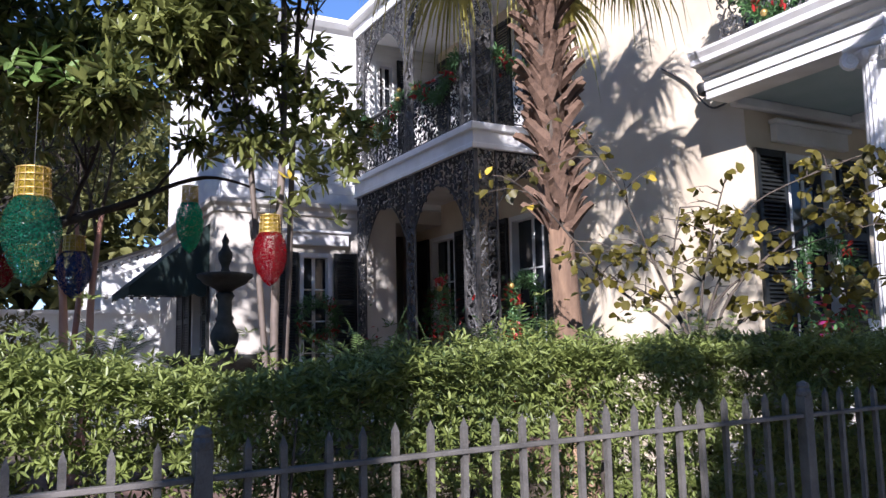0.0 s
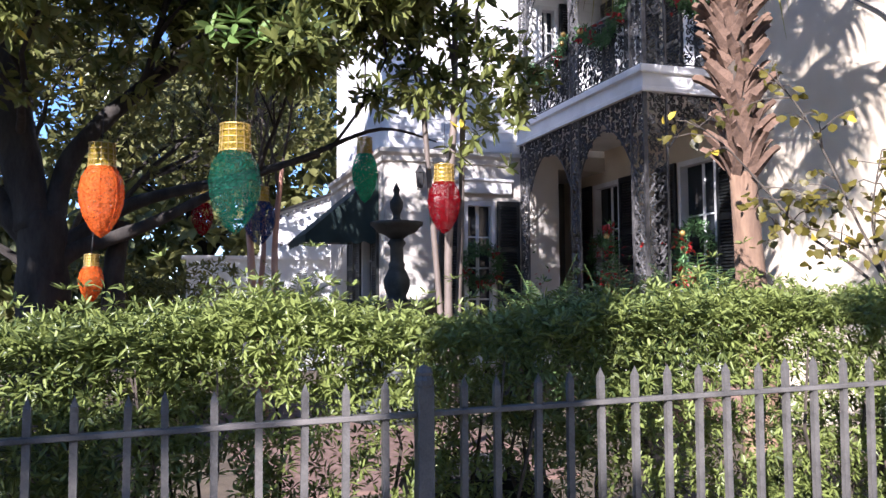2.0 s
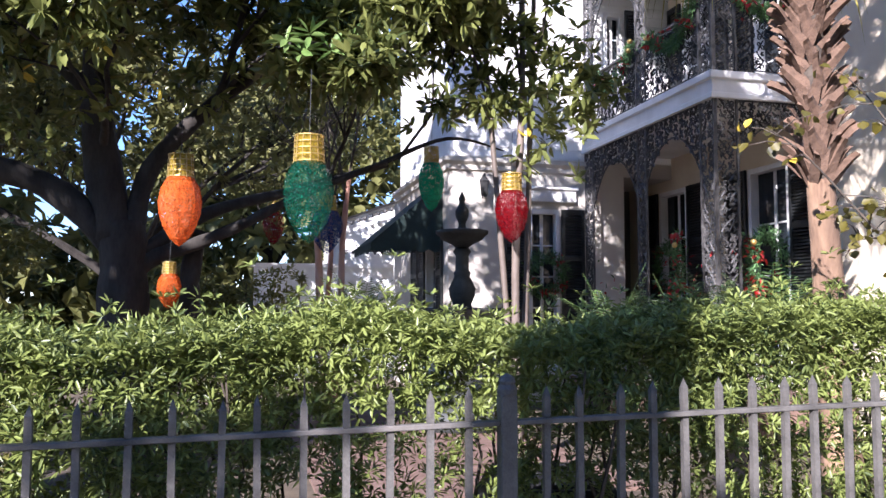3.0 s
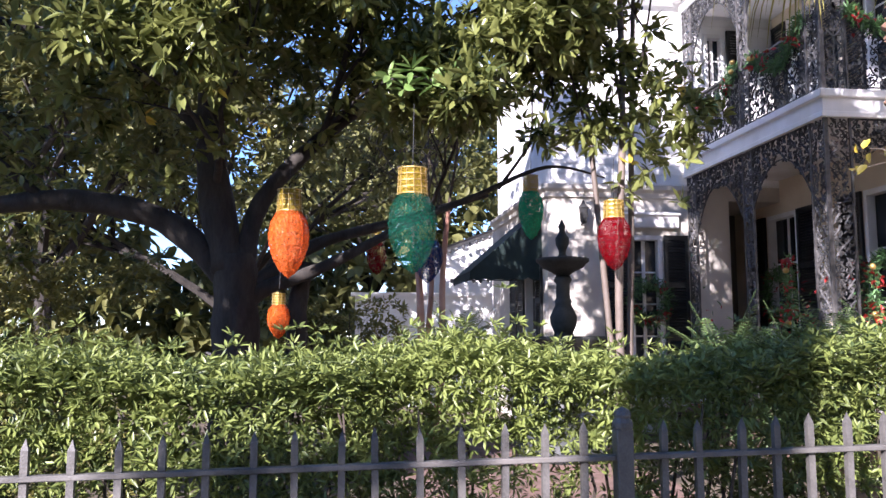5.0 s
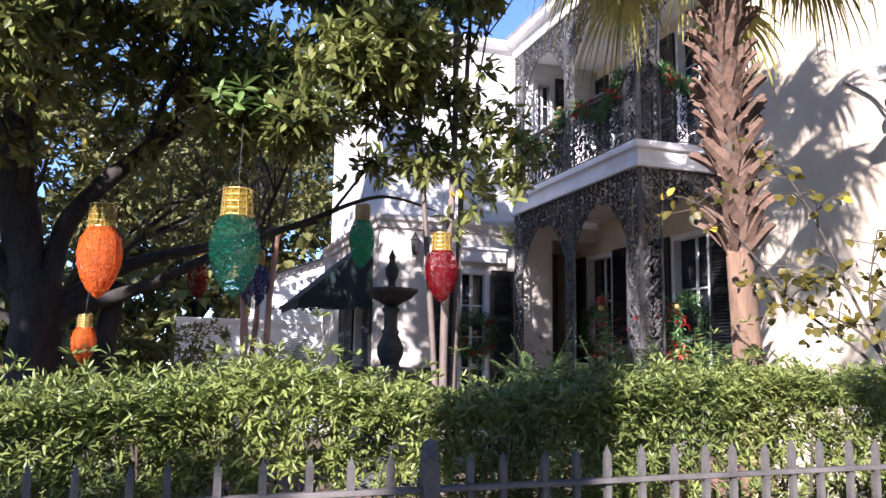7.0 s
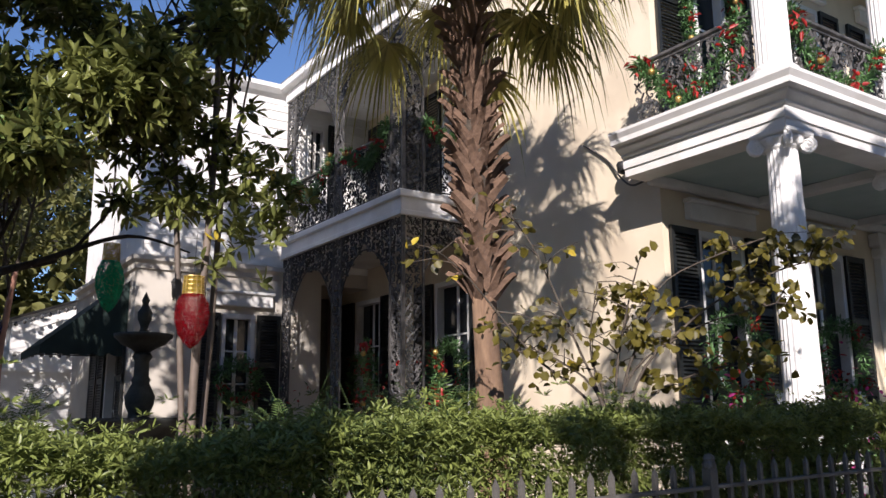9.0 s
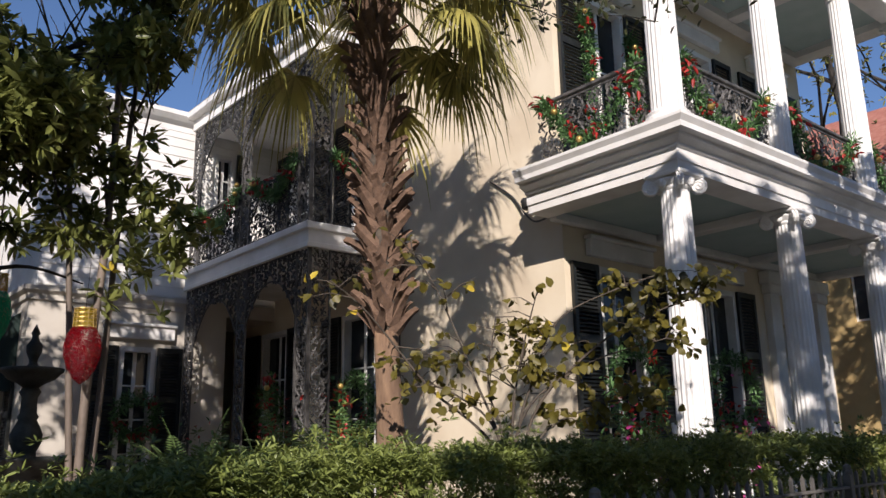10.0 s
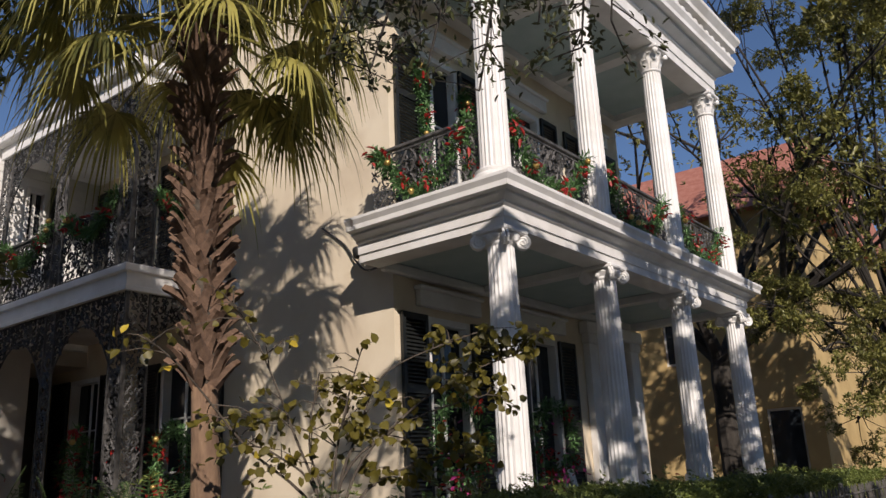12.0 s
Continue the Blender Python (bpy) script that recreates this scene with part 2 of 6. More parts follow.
def whorls(centre, axis, count, length, width, spread=(0.5, 1.1)):
    """Rosettes of leaves: gives base, way, length, width for leaf_mesh."""
    n = len(centre)
    axis = unit(axis)
    a = unit(np.cross(axis, rng.normal(size=(n, 3))))
    b = np.cross(axis, a)
    ang = rng.uniform(0, 6.28, (n, 1)) + np.arange(count)[None] * (6.283 / count) + rng.normal(0, 0.25, (n, count))
    out = a[:, None] * np.cos(ang)[..., None] + b[:, None] * np.sin(ang)[..., None]
    w = rng.uniform(*spread, (n, count))[..., None]
    way = unit(axis[:, None] * np.cos(w) + out * np.sin(w))
    base = centre[:, None] + way * 0.008 - axis[:, None] * rng.uniform(0, 0.25, (n, count, 1)) * np.mean(length)
    k = n * count
    return base.reshape(-1, 3), way.reshape(-1, 3), rng.uniform(length[0], length[1], k), rng.uniform(width[0], width[1], k)


def wall(bm, axis, plane, thick, a0, a1, z0, z1, holes=()):
    """A wall on the plane axis = plane, thick towards +axis, from a0 to a1 along, with real openings (b0, b1, lo, hi) in order along it."""
    def slab(p0, p1, q0, q1):
        if p1 - p0 > 1e-4 and q1 - q0 > 1e-4:
            if axis == "y":
                box(bm, p0, p1, plane, plane + thick, q0, q1)
            else:
                box(bm, plane, plane + thick, p0, p1, q0, q1)
    at = a0
    for b0, b1, lo, hi in holes:
        slab(at, b0, z0, z1)
        slab(b0, b1, z0, lo)
        slab(b0, b1, hi, z1)
        at = b1
    slab(at, a1, z0, z1)
    return bm


def curve_pts(pts, n=8):
    """A smooth line through the given points."""
    pts = [Vector(p) for p in pts]
    out = []
    for i in range(len(pts) - 1):
        p0, p1, p2, p3 = pts[max(i - 1, 0)], pts[i], pts[i + 1], pts[min(i + 2, len(pts) - 1)]
        for k in range(n):
            t = k / n
            out.append(0.5 * ((2 * p1) + (p2 - p0) * t + (2 * p0 - 5 * p1 + 4 * p2 - p3) * t * t + (3 * p1 - p0 - 3 * p2 + p3) * t ** 3))
    return out + [pts[-1]]


def limb(bm, pts, r0, r1, segs=8, n=6, rough=0.06):
    """A tapered, slightly knotty limb; gives its points."""
    line = curve_pts(pts, n)
    k = len(line) - 1
    radii = [(r0 + (r1 - r0) * (i / k) ** 0.8) * (1 + rough * math.sin(i * 1.7 + r0 * 40)) for i in range(k + 1)]
    tube(bm, line, radii, segs)
    return line


# ---- ground ----
def sheet(name, x0, x1, y0, y1, z, material, label, category, thick=0.02):
    return tagged(part(name, box(bmesh.new(), x0, x1, y0, y1, z - thick, z), material), label, category, kind="structure")


sheet("ground", -300, 300, -300, 300, 0.0, SOIL, "dark garden soil with mulch under the plants", "ground", 0.5)
sheet("pavement", -40, 60, -1.6, 2.55, 0.06, PAVING, "pale worn concrete sidewalk beside the fence", "pavement", 0.06)
sheet("kerb", -40, 60, -1.75, -1.6, 0.08, PAVING, "grey concrete kerb along the street", "kerb", 0.08)
sheet("road", -60, 80, -11, -1.75, 0.012, ASPHALT, "dark grey asphalt street", "road", 0.02)
sheet("garden_path", 0.4, 3.2, 6.6, 12.6, 0.03, BRICKPATH, "old red brick garden path behind the hedge", "path", 0.04)

# ---- the house: walls, floors, ceilings ----
SW, FW = 7.12, 6.12            # planes of the side wall and the front wall
COLS, COLY = (6.73, 8.92, 11.16, 13.31), 4.31
WIN_X, DOOR_X = (8.13, 10.3), 12.4
WIN_Y, DOOR_Y = (10.1, 12.1), (10.3, 12.95)
TOP = 8.9
front = bmesh.new()
low = [(c - 0.43, c + 0.43, 0.66, 3.66) for c in WIN_X] + [(DOOR_X - 0.55, DOOR_X + 0.55, 0.62, 3.3)]
wall(front, "y", FW, 0.35, SW, 13.55, 0.0, 4.55, low)
wall(front, "y", FW, 0.35, SW, 13.55, 4.55, TOP, [(c - 0.43, c + 0.43, 4.68, 7.3) for c in (*WIN_X, DOOR_X)])
tagged(part("wall_front", front, STUCCO), "cream stucco front wall behind the white gallery", "wall", kind="structure")
side = bmesh.new()
wall(side, "x", SW, 0.35, FW + 0.35, 14.6, 0.0, 4.04, [(c - 0.47, c + 0.47, 0.5, 3.6) for c in DOOR_Y])
wall(side, "x", SW, 0.35, FW + 0.35, 13.0, 4.04, 4.4)
wall(side, "x", SW, 0.35, FW + 0.35, 13.0, 4.4, TOP, [(c - 0.43, c + 0.43, 4.6, 6.8) for c in WIN_Y])
tagged(part("wall_side", side, STUCCO), "sunlit cream stucco side wall with palm shadow", "wall", kind="structure")
far = bmesh.new()
wall(far, "x", 13.2, 0.35, FW + 0.35, 18, 0.0, TOP)
wall(far, "y", 17.7, 0.3, 3.3, 13.2, 0.0, 7.2)
tagged(part("wall_back", far, STUCCO), "plain cream stucco rear walls", "wall", kind="structure")
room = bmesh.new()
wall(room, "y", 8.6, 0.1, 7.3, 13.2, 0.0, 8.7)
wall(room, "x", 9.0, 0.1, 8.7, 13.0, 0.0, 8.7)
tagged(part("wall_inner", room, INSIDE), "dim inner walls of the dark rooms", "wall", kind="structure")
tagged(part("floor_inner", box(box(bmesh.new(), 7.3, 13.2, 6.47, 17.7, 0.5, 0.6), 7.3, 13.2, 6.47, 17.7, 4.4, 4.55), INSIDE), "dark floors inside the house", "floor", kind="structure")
roof = bmesh.new()
box(roof, SW - 0.25, 13.8, FW, 17.9, TOP, TOP + 0.15)
tagged(part("roof", roof, ROOFTIN), "low grey roof over the main house", "roof", kind="structure")

wing = wall(bmesh.new(), "y", 13.0, 0.3, 3.07, 6.2, 0.0, 3.8, [(4.44, 5.0, 0.5, 3.2)])
tagged(part("wall_wing", wing, STUCCO2), "grey-cream stucco wall of the low side wing", "wall", kind="structure")
wing = wall(bmesh.new(), "x", 3.07, 0.3, 13.3, 17.7, 0.0, 3.8, [(13.7, 14.6, 0.5, 2.9)])
tagged(part("wall_wing_side", wing, STUCCO2), "grey-cream stucco side of the low wing under the awning", "wall", kind="structure")
tagged(part("wall_wing_end", wall(bmesh.new(), "x", 5.9, 0.3, 13.3, 14.6, 0.0, 3.8), STUCCO2), "plain stucco end of the low wing", "wall", kind="structure")
wingup = bmesh.new()
wall(wingup, "y", 13.14, 0.3, 3.2, SW + 0.35, 4.05, 7.05, [(5.92, 6.3, 5.2, 6.75)])
wall(wingup, "x", 3.2, 0.3, 13.44, 17.7, 4.05, 7.05)
tagged(part("wall_wing_upper", wingup, SIDING), "white boarded upper wall of the wing", "wall", kind="structure")
boards = bmesh.new()
for i in range(18):
    z = 4.08 + i * 0.165
    if z < 5.0 or z > 6.85:
        box(boards, 3.18, SW, 13.118, 13.14, z, z + 0.15)
    else:
        box(boards, 3.18, 5.8, 13.118, 13.14, z, z + 0.15)
        box(boards, 6.62, SW, 13.118, 13.14, z, z + 0.15)
tagged(part("siding_boards", boards, SIDING), "white lapped boards on the wing's upper wall", "siding", kind="structure")
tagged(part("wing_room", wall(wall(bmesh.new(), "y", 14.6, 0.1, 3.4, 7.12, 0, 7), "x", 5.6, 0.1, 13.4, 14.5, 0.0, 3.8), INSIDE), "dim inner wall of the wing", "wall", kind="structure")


def ring_moulding(name, x0, x1, y0, y1, profile, material, label):
    """A moulding of that (out, height) profile round the left, front and right sides."""
    bm = bmesh.new()
    rows = []
    for o, z in profile:
        rows.append([bm.verts.new(p) for p in ((x0 - o, y1, z), (x0 - o, y0 - o, z), (x1 + o, y0 - o, z), (x1 + o, y1, z))])
    for a, b in zip(rows, rows[1:] + rows[:1]):
        for i in range(3):
            bm.faces.new((a[i], a[i + 1], b[i + 1], b[i]))
    for i in (0, 3):
        bm.faces.new([r[i] for r in rows])
    bmesh.ops.recalc_face_normals(bm, faces=bm.faces)
    return tagged(part(name, bm, material), label, "moulding", kind="structure")


def entab(z0, h, out):
    """A classical entablature's profile, from its soffit up."""
    return ((-0.32, z0), (0.0, z0), (0.0, z0 + 0.2 * h), (0.02, z0 + 0.2 * h), (0.02, z0 + 0.44 * h), (0.05, z0 + 0.47 * h), (0.05, z0 + 0.52 * h),
            (out * 0.55, z0 + 0.62 * h), (out * 0.55, z0 + 0.68 * h), (out * 0.86, z0 + 0.7 * h), (out * 0.86, z0 + 0.82 * h), (out, z0 + 0.93 * h), (out, z0 + h), (-0.32, z0 + h))


GX0, GX1, GY0 = COLS[0] - 0.17, COLS[3] + 0.17, COLY - 0.17
ring_moulding("gallery_entablature", GX0, GX1, GY0, FW, entab(4.12, 0.46, 0.24), WHITE, "white moulded entablature round the lower gallery")
ring_moulding("upper_entablature", GX0, GX1, GY0, FW, entab(7.98, 0.72, 0.34), WHITE, "white moulded upper entablature with cornice")
ring_moulding("roof_cornice", GX0 - 0.1, GX1 + 0.1, GY0 - 0.1, FW, ((-0.4, 8.7), (0.26, 8.86), (0.26, 8.95), (0.34, 9.05), (0.34, 9.12), (-0.4, 9.2)), WHITE, "white projecting roof cornice")
mod = bmesh.new()
for i in range(30):
    x = GX0 - 0.2 + i * 0.25
    box(mod, x, x + 0.11, GY0 - 0.3, GY0 - 0.1, 8.72, 8.82, 0.01)
for i in range(8):
    y = GY0 - 0.3 + i * 0.25
    box(mod, GX0 - 0.3, GX0 - 0.1, y, y + 0.11, 8.72, 8.82, 0.01)
tagged(part("cornice_brackets", mod, WHITE), "row of small white cornice brackets", "bracket", kind="structure")
tagged(part("ceiling", box(bmesh.new(), GX0 + 0.3, GX1 - 0.3, GY0 + 0.3, FW, 4.2, 4.3), CEILBLUE), "pale blue-green painted gallery ceiling", "ceiling", kind="structure")
upc = box(bmesh.new(), GX0 + 0.3, GX1 - 0.3, GY0 + 0.3, FW, 8.1, 8.2)
tagged(part("ceiling_upper", upc, CEILBLUE), "pale blue-green ceiling of the upper gallery", "ceiling", kind="structure")
beams = bmesh.new()
for x in COLS[1:3]:
    box(beams, x - 0.12, x + 0.12, GY0 + 0.33, FW, 8.0, 8.1)
box(beams, GX0 + 0.32, GX1 - 0.32, FW - 0.2, FW - 0.003, 7.98, 8.1)
tagged(part("ceiling_beams", beams, WHITE), "white beams across the upper ceiling", "beam", kind="structure")
low_mould = bmesh.new()
box(low_mould, GX0 + 0.33, GX1 - 0.33, FW - 0.1, FW - 0.003, 4.08, 4.2, 0.02)
for x in COLS[1:]:
    box(low_mould, x - 0.1, x + 0.1, GY0 + 0.33, FW - 0.1, 4.1, 4.2, 0.01)
tagged(part("trim", low_mould, WHITE), "white moulding along the gallery ceiling", "trim", kind="structure")
tagged(part("floor_upper", box(bmesh.new(), GX0 - 0.1, GX1 + 0.1, GY0 - 0.1, FW, 4.5, 4.585), WHITE), "painted floor of the upper gallery", "floor", kind="structure")
porch = box(bmesh.new(), GX0 - 0.15, GX1 + 0.15, GY0 - 0.2, FW, 0.0, 0.6, 0.01)
tagged(part("floor", porch, PAVING), "raised stone floor of the lower gallery", "floor", kind="structure")


# ---- columns ----
UP = Vector((0, 0, 1))


def column(x, z0, z1, order):
    c = thing("column", (x, COLY, z0), "white fluted column with " + ("scrolled ionic" if order == "ionic" else "leafy corinthian") + " capital on the gallery", "column", "gallery columns")
    cap = 0.17 if order == "ionic" else 0.4
    r = 0.165
    b = lathe(bmesh.new(), ((0.24, 0.0), (0.24, 0.05), (0.25, 0.07), (0.25, 0.1), (0.215, 0.13), (0.225, 0.16), (0.19, 0.19)), (x, COLY, z0), 28)
    box(b, x - 0.25, x + 0.25, COLY - 0.25, COLY + 0.25, z0 - 0.002, z0 + 0.05, 0.01)
    part("base", b, WHITE, c)
    h = z1 - z0 - cap
    part("shaft", lathe(bmesh.new(), [(r * (1 - 0.16 * k * k), 0.19 + (h - 0.19) * k) for k in (0, 0.3, 0.6, 0.8, 1.0)], (x, COLY, z0), 40, 0.07), WHITE, c)
    k = bmesh.new()
    if order == "ionic":
        lathe(k, ((0.14, 0), (0.155, 0.02), (0.155, 0.04), (0.2, 0.09), (0.2, 0.11)), (x, COLY, z1 - cap), 28)
        box(k, x - 0.21, x + 0.21, COLY - 0.21, COLY + 0.21, z1 - 0.05, z1, 0.012)
        # four corner scrolls set on the diagonals, with an egg between each pair
        for i in range(4):
            g = math.pi / 4 + i * math.pi / 2
            d, s = Vector((math.cos(g), math.sin(g), 0)), Vector((-math.sin(g), math.cos(g), 0))
            o = Vector((x, COLY, z1 - 0.125)) + d * 0.225
            for q in (-1, 1):
                line = []
                for j in range(26):
                    a = j / 25 * 4.6 * math.pi
                    rr = 0.082 * (1 - j / 28)
                    line.append(o + s * q * (0.03 - 0.012 * (1 - j / 25)) + d * rr * math.sin(a) + UP * rr * math.cos(a))
                tube(k, line, [0.015 * (1 - 0.4 * j / 25) for j in range(26)], 6)
                tube(k, [o + s * q * 0.012 + UP * 0.082, Vector((x, COLY, z1 - 0.055)) + d * 0.13 + s * q * 0.06], 0.014, 6)
            tube(k, [o - s * 0.024, o + s * 0.024], 0.068, 14)
            g += math.pi / 4
            e = Vector((x + 0.185 * math.cos(g), COLY + 0.185 * math.sin(g), z1 - 0.11))
            lathe(k, ((0.0, -0.05), (0.028, -0.03), (0.036, 0), (0.03, 0.03), (0.0, 0.045)), tuple(e), 10)
    else:
        lathe(k, ((0.14, 0), (0.155, 0.015), (0.155, 0.04), (0.14, 0.05), (0.15, 0.2), (0.19, 0.34)), (x, COLY, z1 - cap), 28)
        box(k, x - 0.22, x + 0.22, COLY - 0.22, COLY + 0.22, z1 - 0.06, z1, 0.012)
        for tier, zz in ((0, 0.05), (1, 0.16)):
            for i in range(8):
                a = (i + tier * 0.5) * math.pi / 4
                d = Vector((math.cos(a), math.sin(a), 0))
                s = Vector((-d.y, d.x, 0))
                o = Vector((x, COLY, z1 - cap + zz))
                prof = ((0.145, 0, 0.045), (0.165, 0.08, 0.05), (0.2, 0.14, 0.04), (0.215, 0.12, 0.02))
                vs = [[k.verts.new(o + d * rr + Vector((0, 0, hh)) + s * w * q) for q in (-1, 1)] for rr, hh, w in prof]
                for u, v in zip(vs, vs[1:]):
                    k.faces.new((u[0], u[1], v[1], v[0]))
        for i in range(4):
            a = math.pi / 4 + i * math.pi / 2
            cx, cy = x + 0.25 * math.cos(a), COLY + 0.25 * math.sin(a)
            lathe(k, ((0.035, 0), (0.05, 0.03), (0.035, 0.07)), (cx, cy, z1 - 0.14), 8)
    part("capital", k, WHITE, c)
    return c


for x in COLS:
    column(x, 0.6, 4.12, "ionic")
    column(x, 4.585, 7.98, "corinthian")


# ---- windows and shutters ----
def window(name, axis, plane, c, half, z0, z1, bars, label, deep=0.12):
    """A glazed sash or door set back in its opening, with casing, bars and panes. axis y: on a wall facing -y."""
    def bx(bm, a0, a1, d0, d1, q0, q1, bev=0.004):
        if axis == "y":
            box(bm, a0, a1, plane + d0, plane + d1, q0, q1, bev)
        else:
            box(bm, plane + d0, plane + d1, a0, a1, q0, q1, bev)
    at = (c, plane, z0) if axis == "y" else (plane, c, z0)
    w = thing(name, at, label, "window", kind="structure")
    f = bmesh.new()
    bx(f, c - half, c - half + 0.07, -0.02, deep + 0.06, z0, z1)
    bx(f, c + half - 0.07, c + half, -0.02, deep + 0.06, z0, z1)
    bx(f, c - half + 0.07, c + half - 0.07, -0.02, deep + 0.06, z1 - 0.08, z1)
    part("window_frame", f, WHITE, w)
    s = bmesh.new()
    bx(s, c - half - 0.04, c + half + 0.04, -0.05, deep, z0 - 0.05, z0 - 0.002)
    part("window_sill", s, WHITE, w)
    nx, nz = bars
    a0, a1, q0, q1 = c - half + 0.07, c + half - 0.07, z0, z1 - 0.08
    m = bmesh.new()
    for i in range(1, nx):
        a = a0 + (a1 - a0) * i / nx
        wd = 0.03 if (i * 2 == nx) else 0.014
        bx(m, a - wd, a + wd, deep - 0.02, deep + 0.02, q0, q1)
    for j in range(1, nz):
        z = q0 + (q1 - q0) * j / nz
        bx(m, a0, a1, deep - 0.015, deep + 0.015, z - 0.014, z + 0.014)
    bx(m, a0, a1, deep - 0.022, deep + 0.022, q0, q0 + 0.1)
    part("glazing_bars", m, WHITE, w)
    for i in range(nx):
        for j in range(nz):
            p = bmesh.new()
            bx(p, a0 + (a1 - a0) * i / nx, a0 + (a1 - a0) * (i + 1) / nx, deep - 0.004, deep + 0.004, q0 + (q1 - q0) * j / nz, q0 + (q1 - q0) * (j + 1) / nz, 0)
            part("pane", p, GLASS, w)
    return w


def shutter(axis, plane, a0, a1, z0, z1):
    """A louvred shutter folded open flat on the wall."""
    mid = (a0 + a1) / 2
    at = (mid, plane - 0.03, z0) if axis == "y" else (plane - 0.03, mid, z0)
    t = thing("shutter", at, "black-green louvred wooden shutter folded open on the wall", "shutter", "window shutters")

    def bx(bm, p0, p1, d0, d1, q0, q1):
        if axis == "y":
            box(bm, p0, p1, plane - d1, plane - d0, q0, q1)
        else:
            box(bm, plane - d1, plane - d0, p0, p1, q0, q1)
    f = bmesh.new()
    for p in (a0, a1 - 0.055):
        bx(f, p, p + 0.055, 0.012, 0.055, z0, z1)
    h = z1 - z0
    for q in (z0, z0 + h * 0.36, z0 + h * 0.68, z1 - 0.08):
        bx(f, a0 + 0.055, a1 - 0.055, 0.014, 0.053, q, q + 0.08)
    part("frame", f, BLACKWOOD, t)
    verts, faces, n = [], [], 0
    for lo, hi in ((z0 + 0.08, z0 + h * 0.36), (z0 + h * 0.36 + 0.08, z0 + h * 0.68), (z0 + h * 0.68 + 0.08, z1 - 0.08)):
        k = int((hi - lo) / 0.045)
        for i in range(k):
            q = lo + (hi - lo) * i / k
            for (d, z) in ((0.05, q), (0.053, q + 0.008), (0.022, q + 0.05), (0.019, q + 0.042)):
                for a in (a0 + 0.055, a1 - 0.055):
                    verts.append((a, plane - d, z) if axis == "y" else (plane - d, a, z))
            faces += [[n, n + 1, n + 3, n + 2], [n + 2, n + 3, n + 5, n + 4], [n + 4, n + 5, n + 7, n + 6], [n + 6, n + 7, n + 1, n]]
            n += 8
    link("louvres", quads("louvres", np.array(verts), np.array(faces)), BLACKWOOD, t)
    return t


def hood(axis, plane, c, half, z, material=WHITE):
    """The plain moulded head over an opening."""
    b = bmesh.new()
    if axis == "y":
        box(b, c - half, c + half, plane - 0.09, plane - 0.003, z, z + 0.2, 0.008)
        box(b, c - half - 0.03, c + half + 0.03, plane - 0.13, plane - 0.003, z + 0.2, z + 0.25, 0.012)
    else:
        box(b, plane - 0.09, plane - 0.003, c - half, c + half, z, z + 0.17, 0.008)
        box(b, plane - 0.14, plane - 0.003, c - half - 0.04, c + half + 0.04, z + 0.17, z + 0.24, 0.012)
    return tagged(part("window_head", b, material), "white moulded head over the opening", "moulding", kind="structure")


nwin = 0
for c in WIN_X:
    nwin += 1
    window("window_%d" % nwin, "y", FW, c, 0.43, 0.66, 3.66, (2, 3), "tall white french window in the gallery's shade")
    hood("y", FW, c, 0.62, 3.76)
    shutter("y", FW, c - 0.92, c - 0.45, 0.7, 3.66)
    shutter("y", FW, c + 0.45, c + 0.92, 0.7, 3.66)
for c in (*WIN_X, DOOR_X):
    nwin += 1
    window("window_%d" % nwin, "y", FW, c, 0.43, 4.68, 7.3, (2, 3), "tall white french window of the upper gallery")
    hood("y", FW, c, 0.6, 7.42)
    shutter("y", FW, c - 0.92, c - 0.45, 4.7, 7.3)
    shutter("y", FW, c + 0.45, c + 0.92, 4.7, 7.3)
for c in WIN_Y:
    nwin += 1
    window("window_%d" % nwin, "x", SW, c, 0.43, 4.6, 6.8, (2, 4), "white glazed door onto the iron balcony")
    shutter("x", SW, c - 0.92, c - 0.45, 4.62, 6.8)
    shutter("x", SW, c + 0.45, min(c + 0.92, 12.95), 4.62, 6.8)
for c in DOOR_Y:
    nwin += 1
    window("window_%d" % nwin, "x", SW, c, 0.47, 0.5, 3.6, (2, 4), "white glazed door under the iron balcony")
    shutter("x", SW, c - 1.04, c - 0.5, 0.55, 3.6)
    shutter("x", SW, c + 0.5, c + 1.04, 0.55, 3.6)
window("window_wing", "y", 13.0, 4.72, 0.28, 0.5, 3.2, (2, 5), "white glazed garden door of the wing")
hood("y", 13.0, 4.72, 0.56, 3.32)
shutter("y", 13.0, 4.0, 4.41, 0.5, 3.2)
shutter("y", 13.0, 5.03, 5.44, 0.5, 3.2)
window("window_wing_upper", "y", 13.14, 6.11, 0.19, 5.2, 6.75, (2, 4), "small white sash window of the wing")
shutter("y", 13.12, 6.32, 6.6, 5.15, 6.8)
window("window_wing_side", "x", 3.07, 14.15, 0.45, 0.5, 2.9, (2, 4), "dark glazed door under the awning")

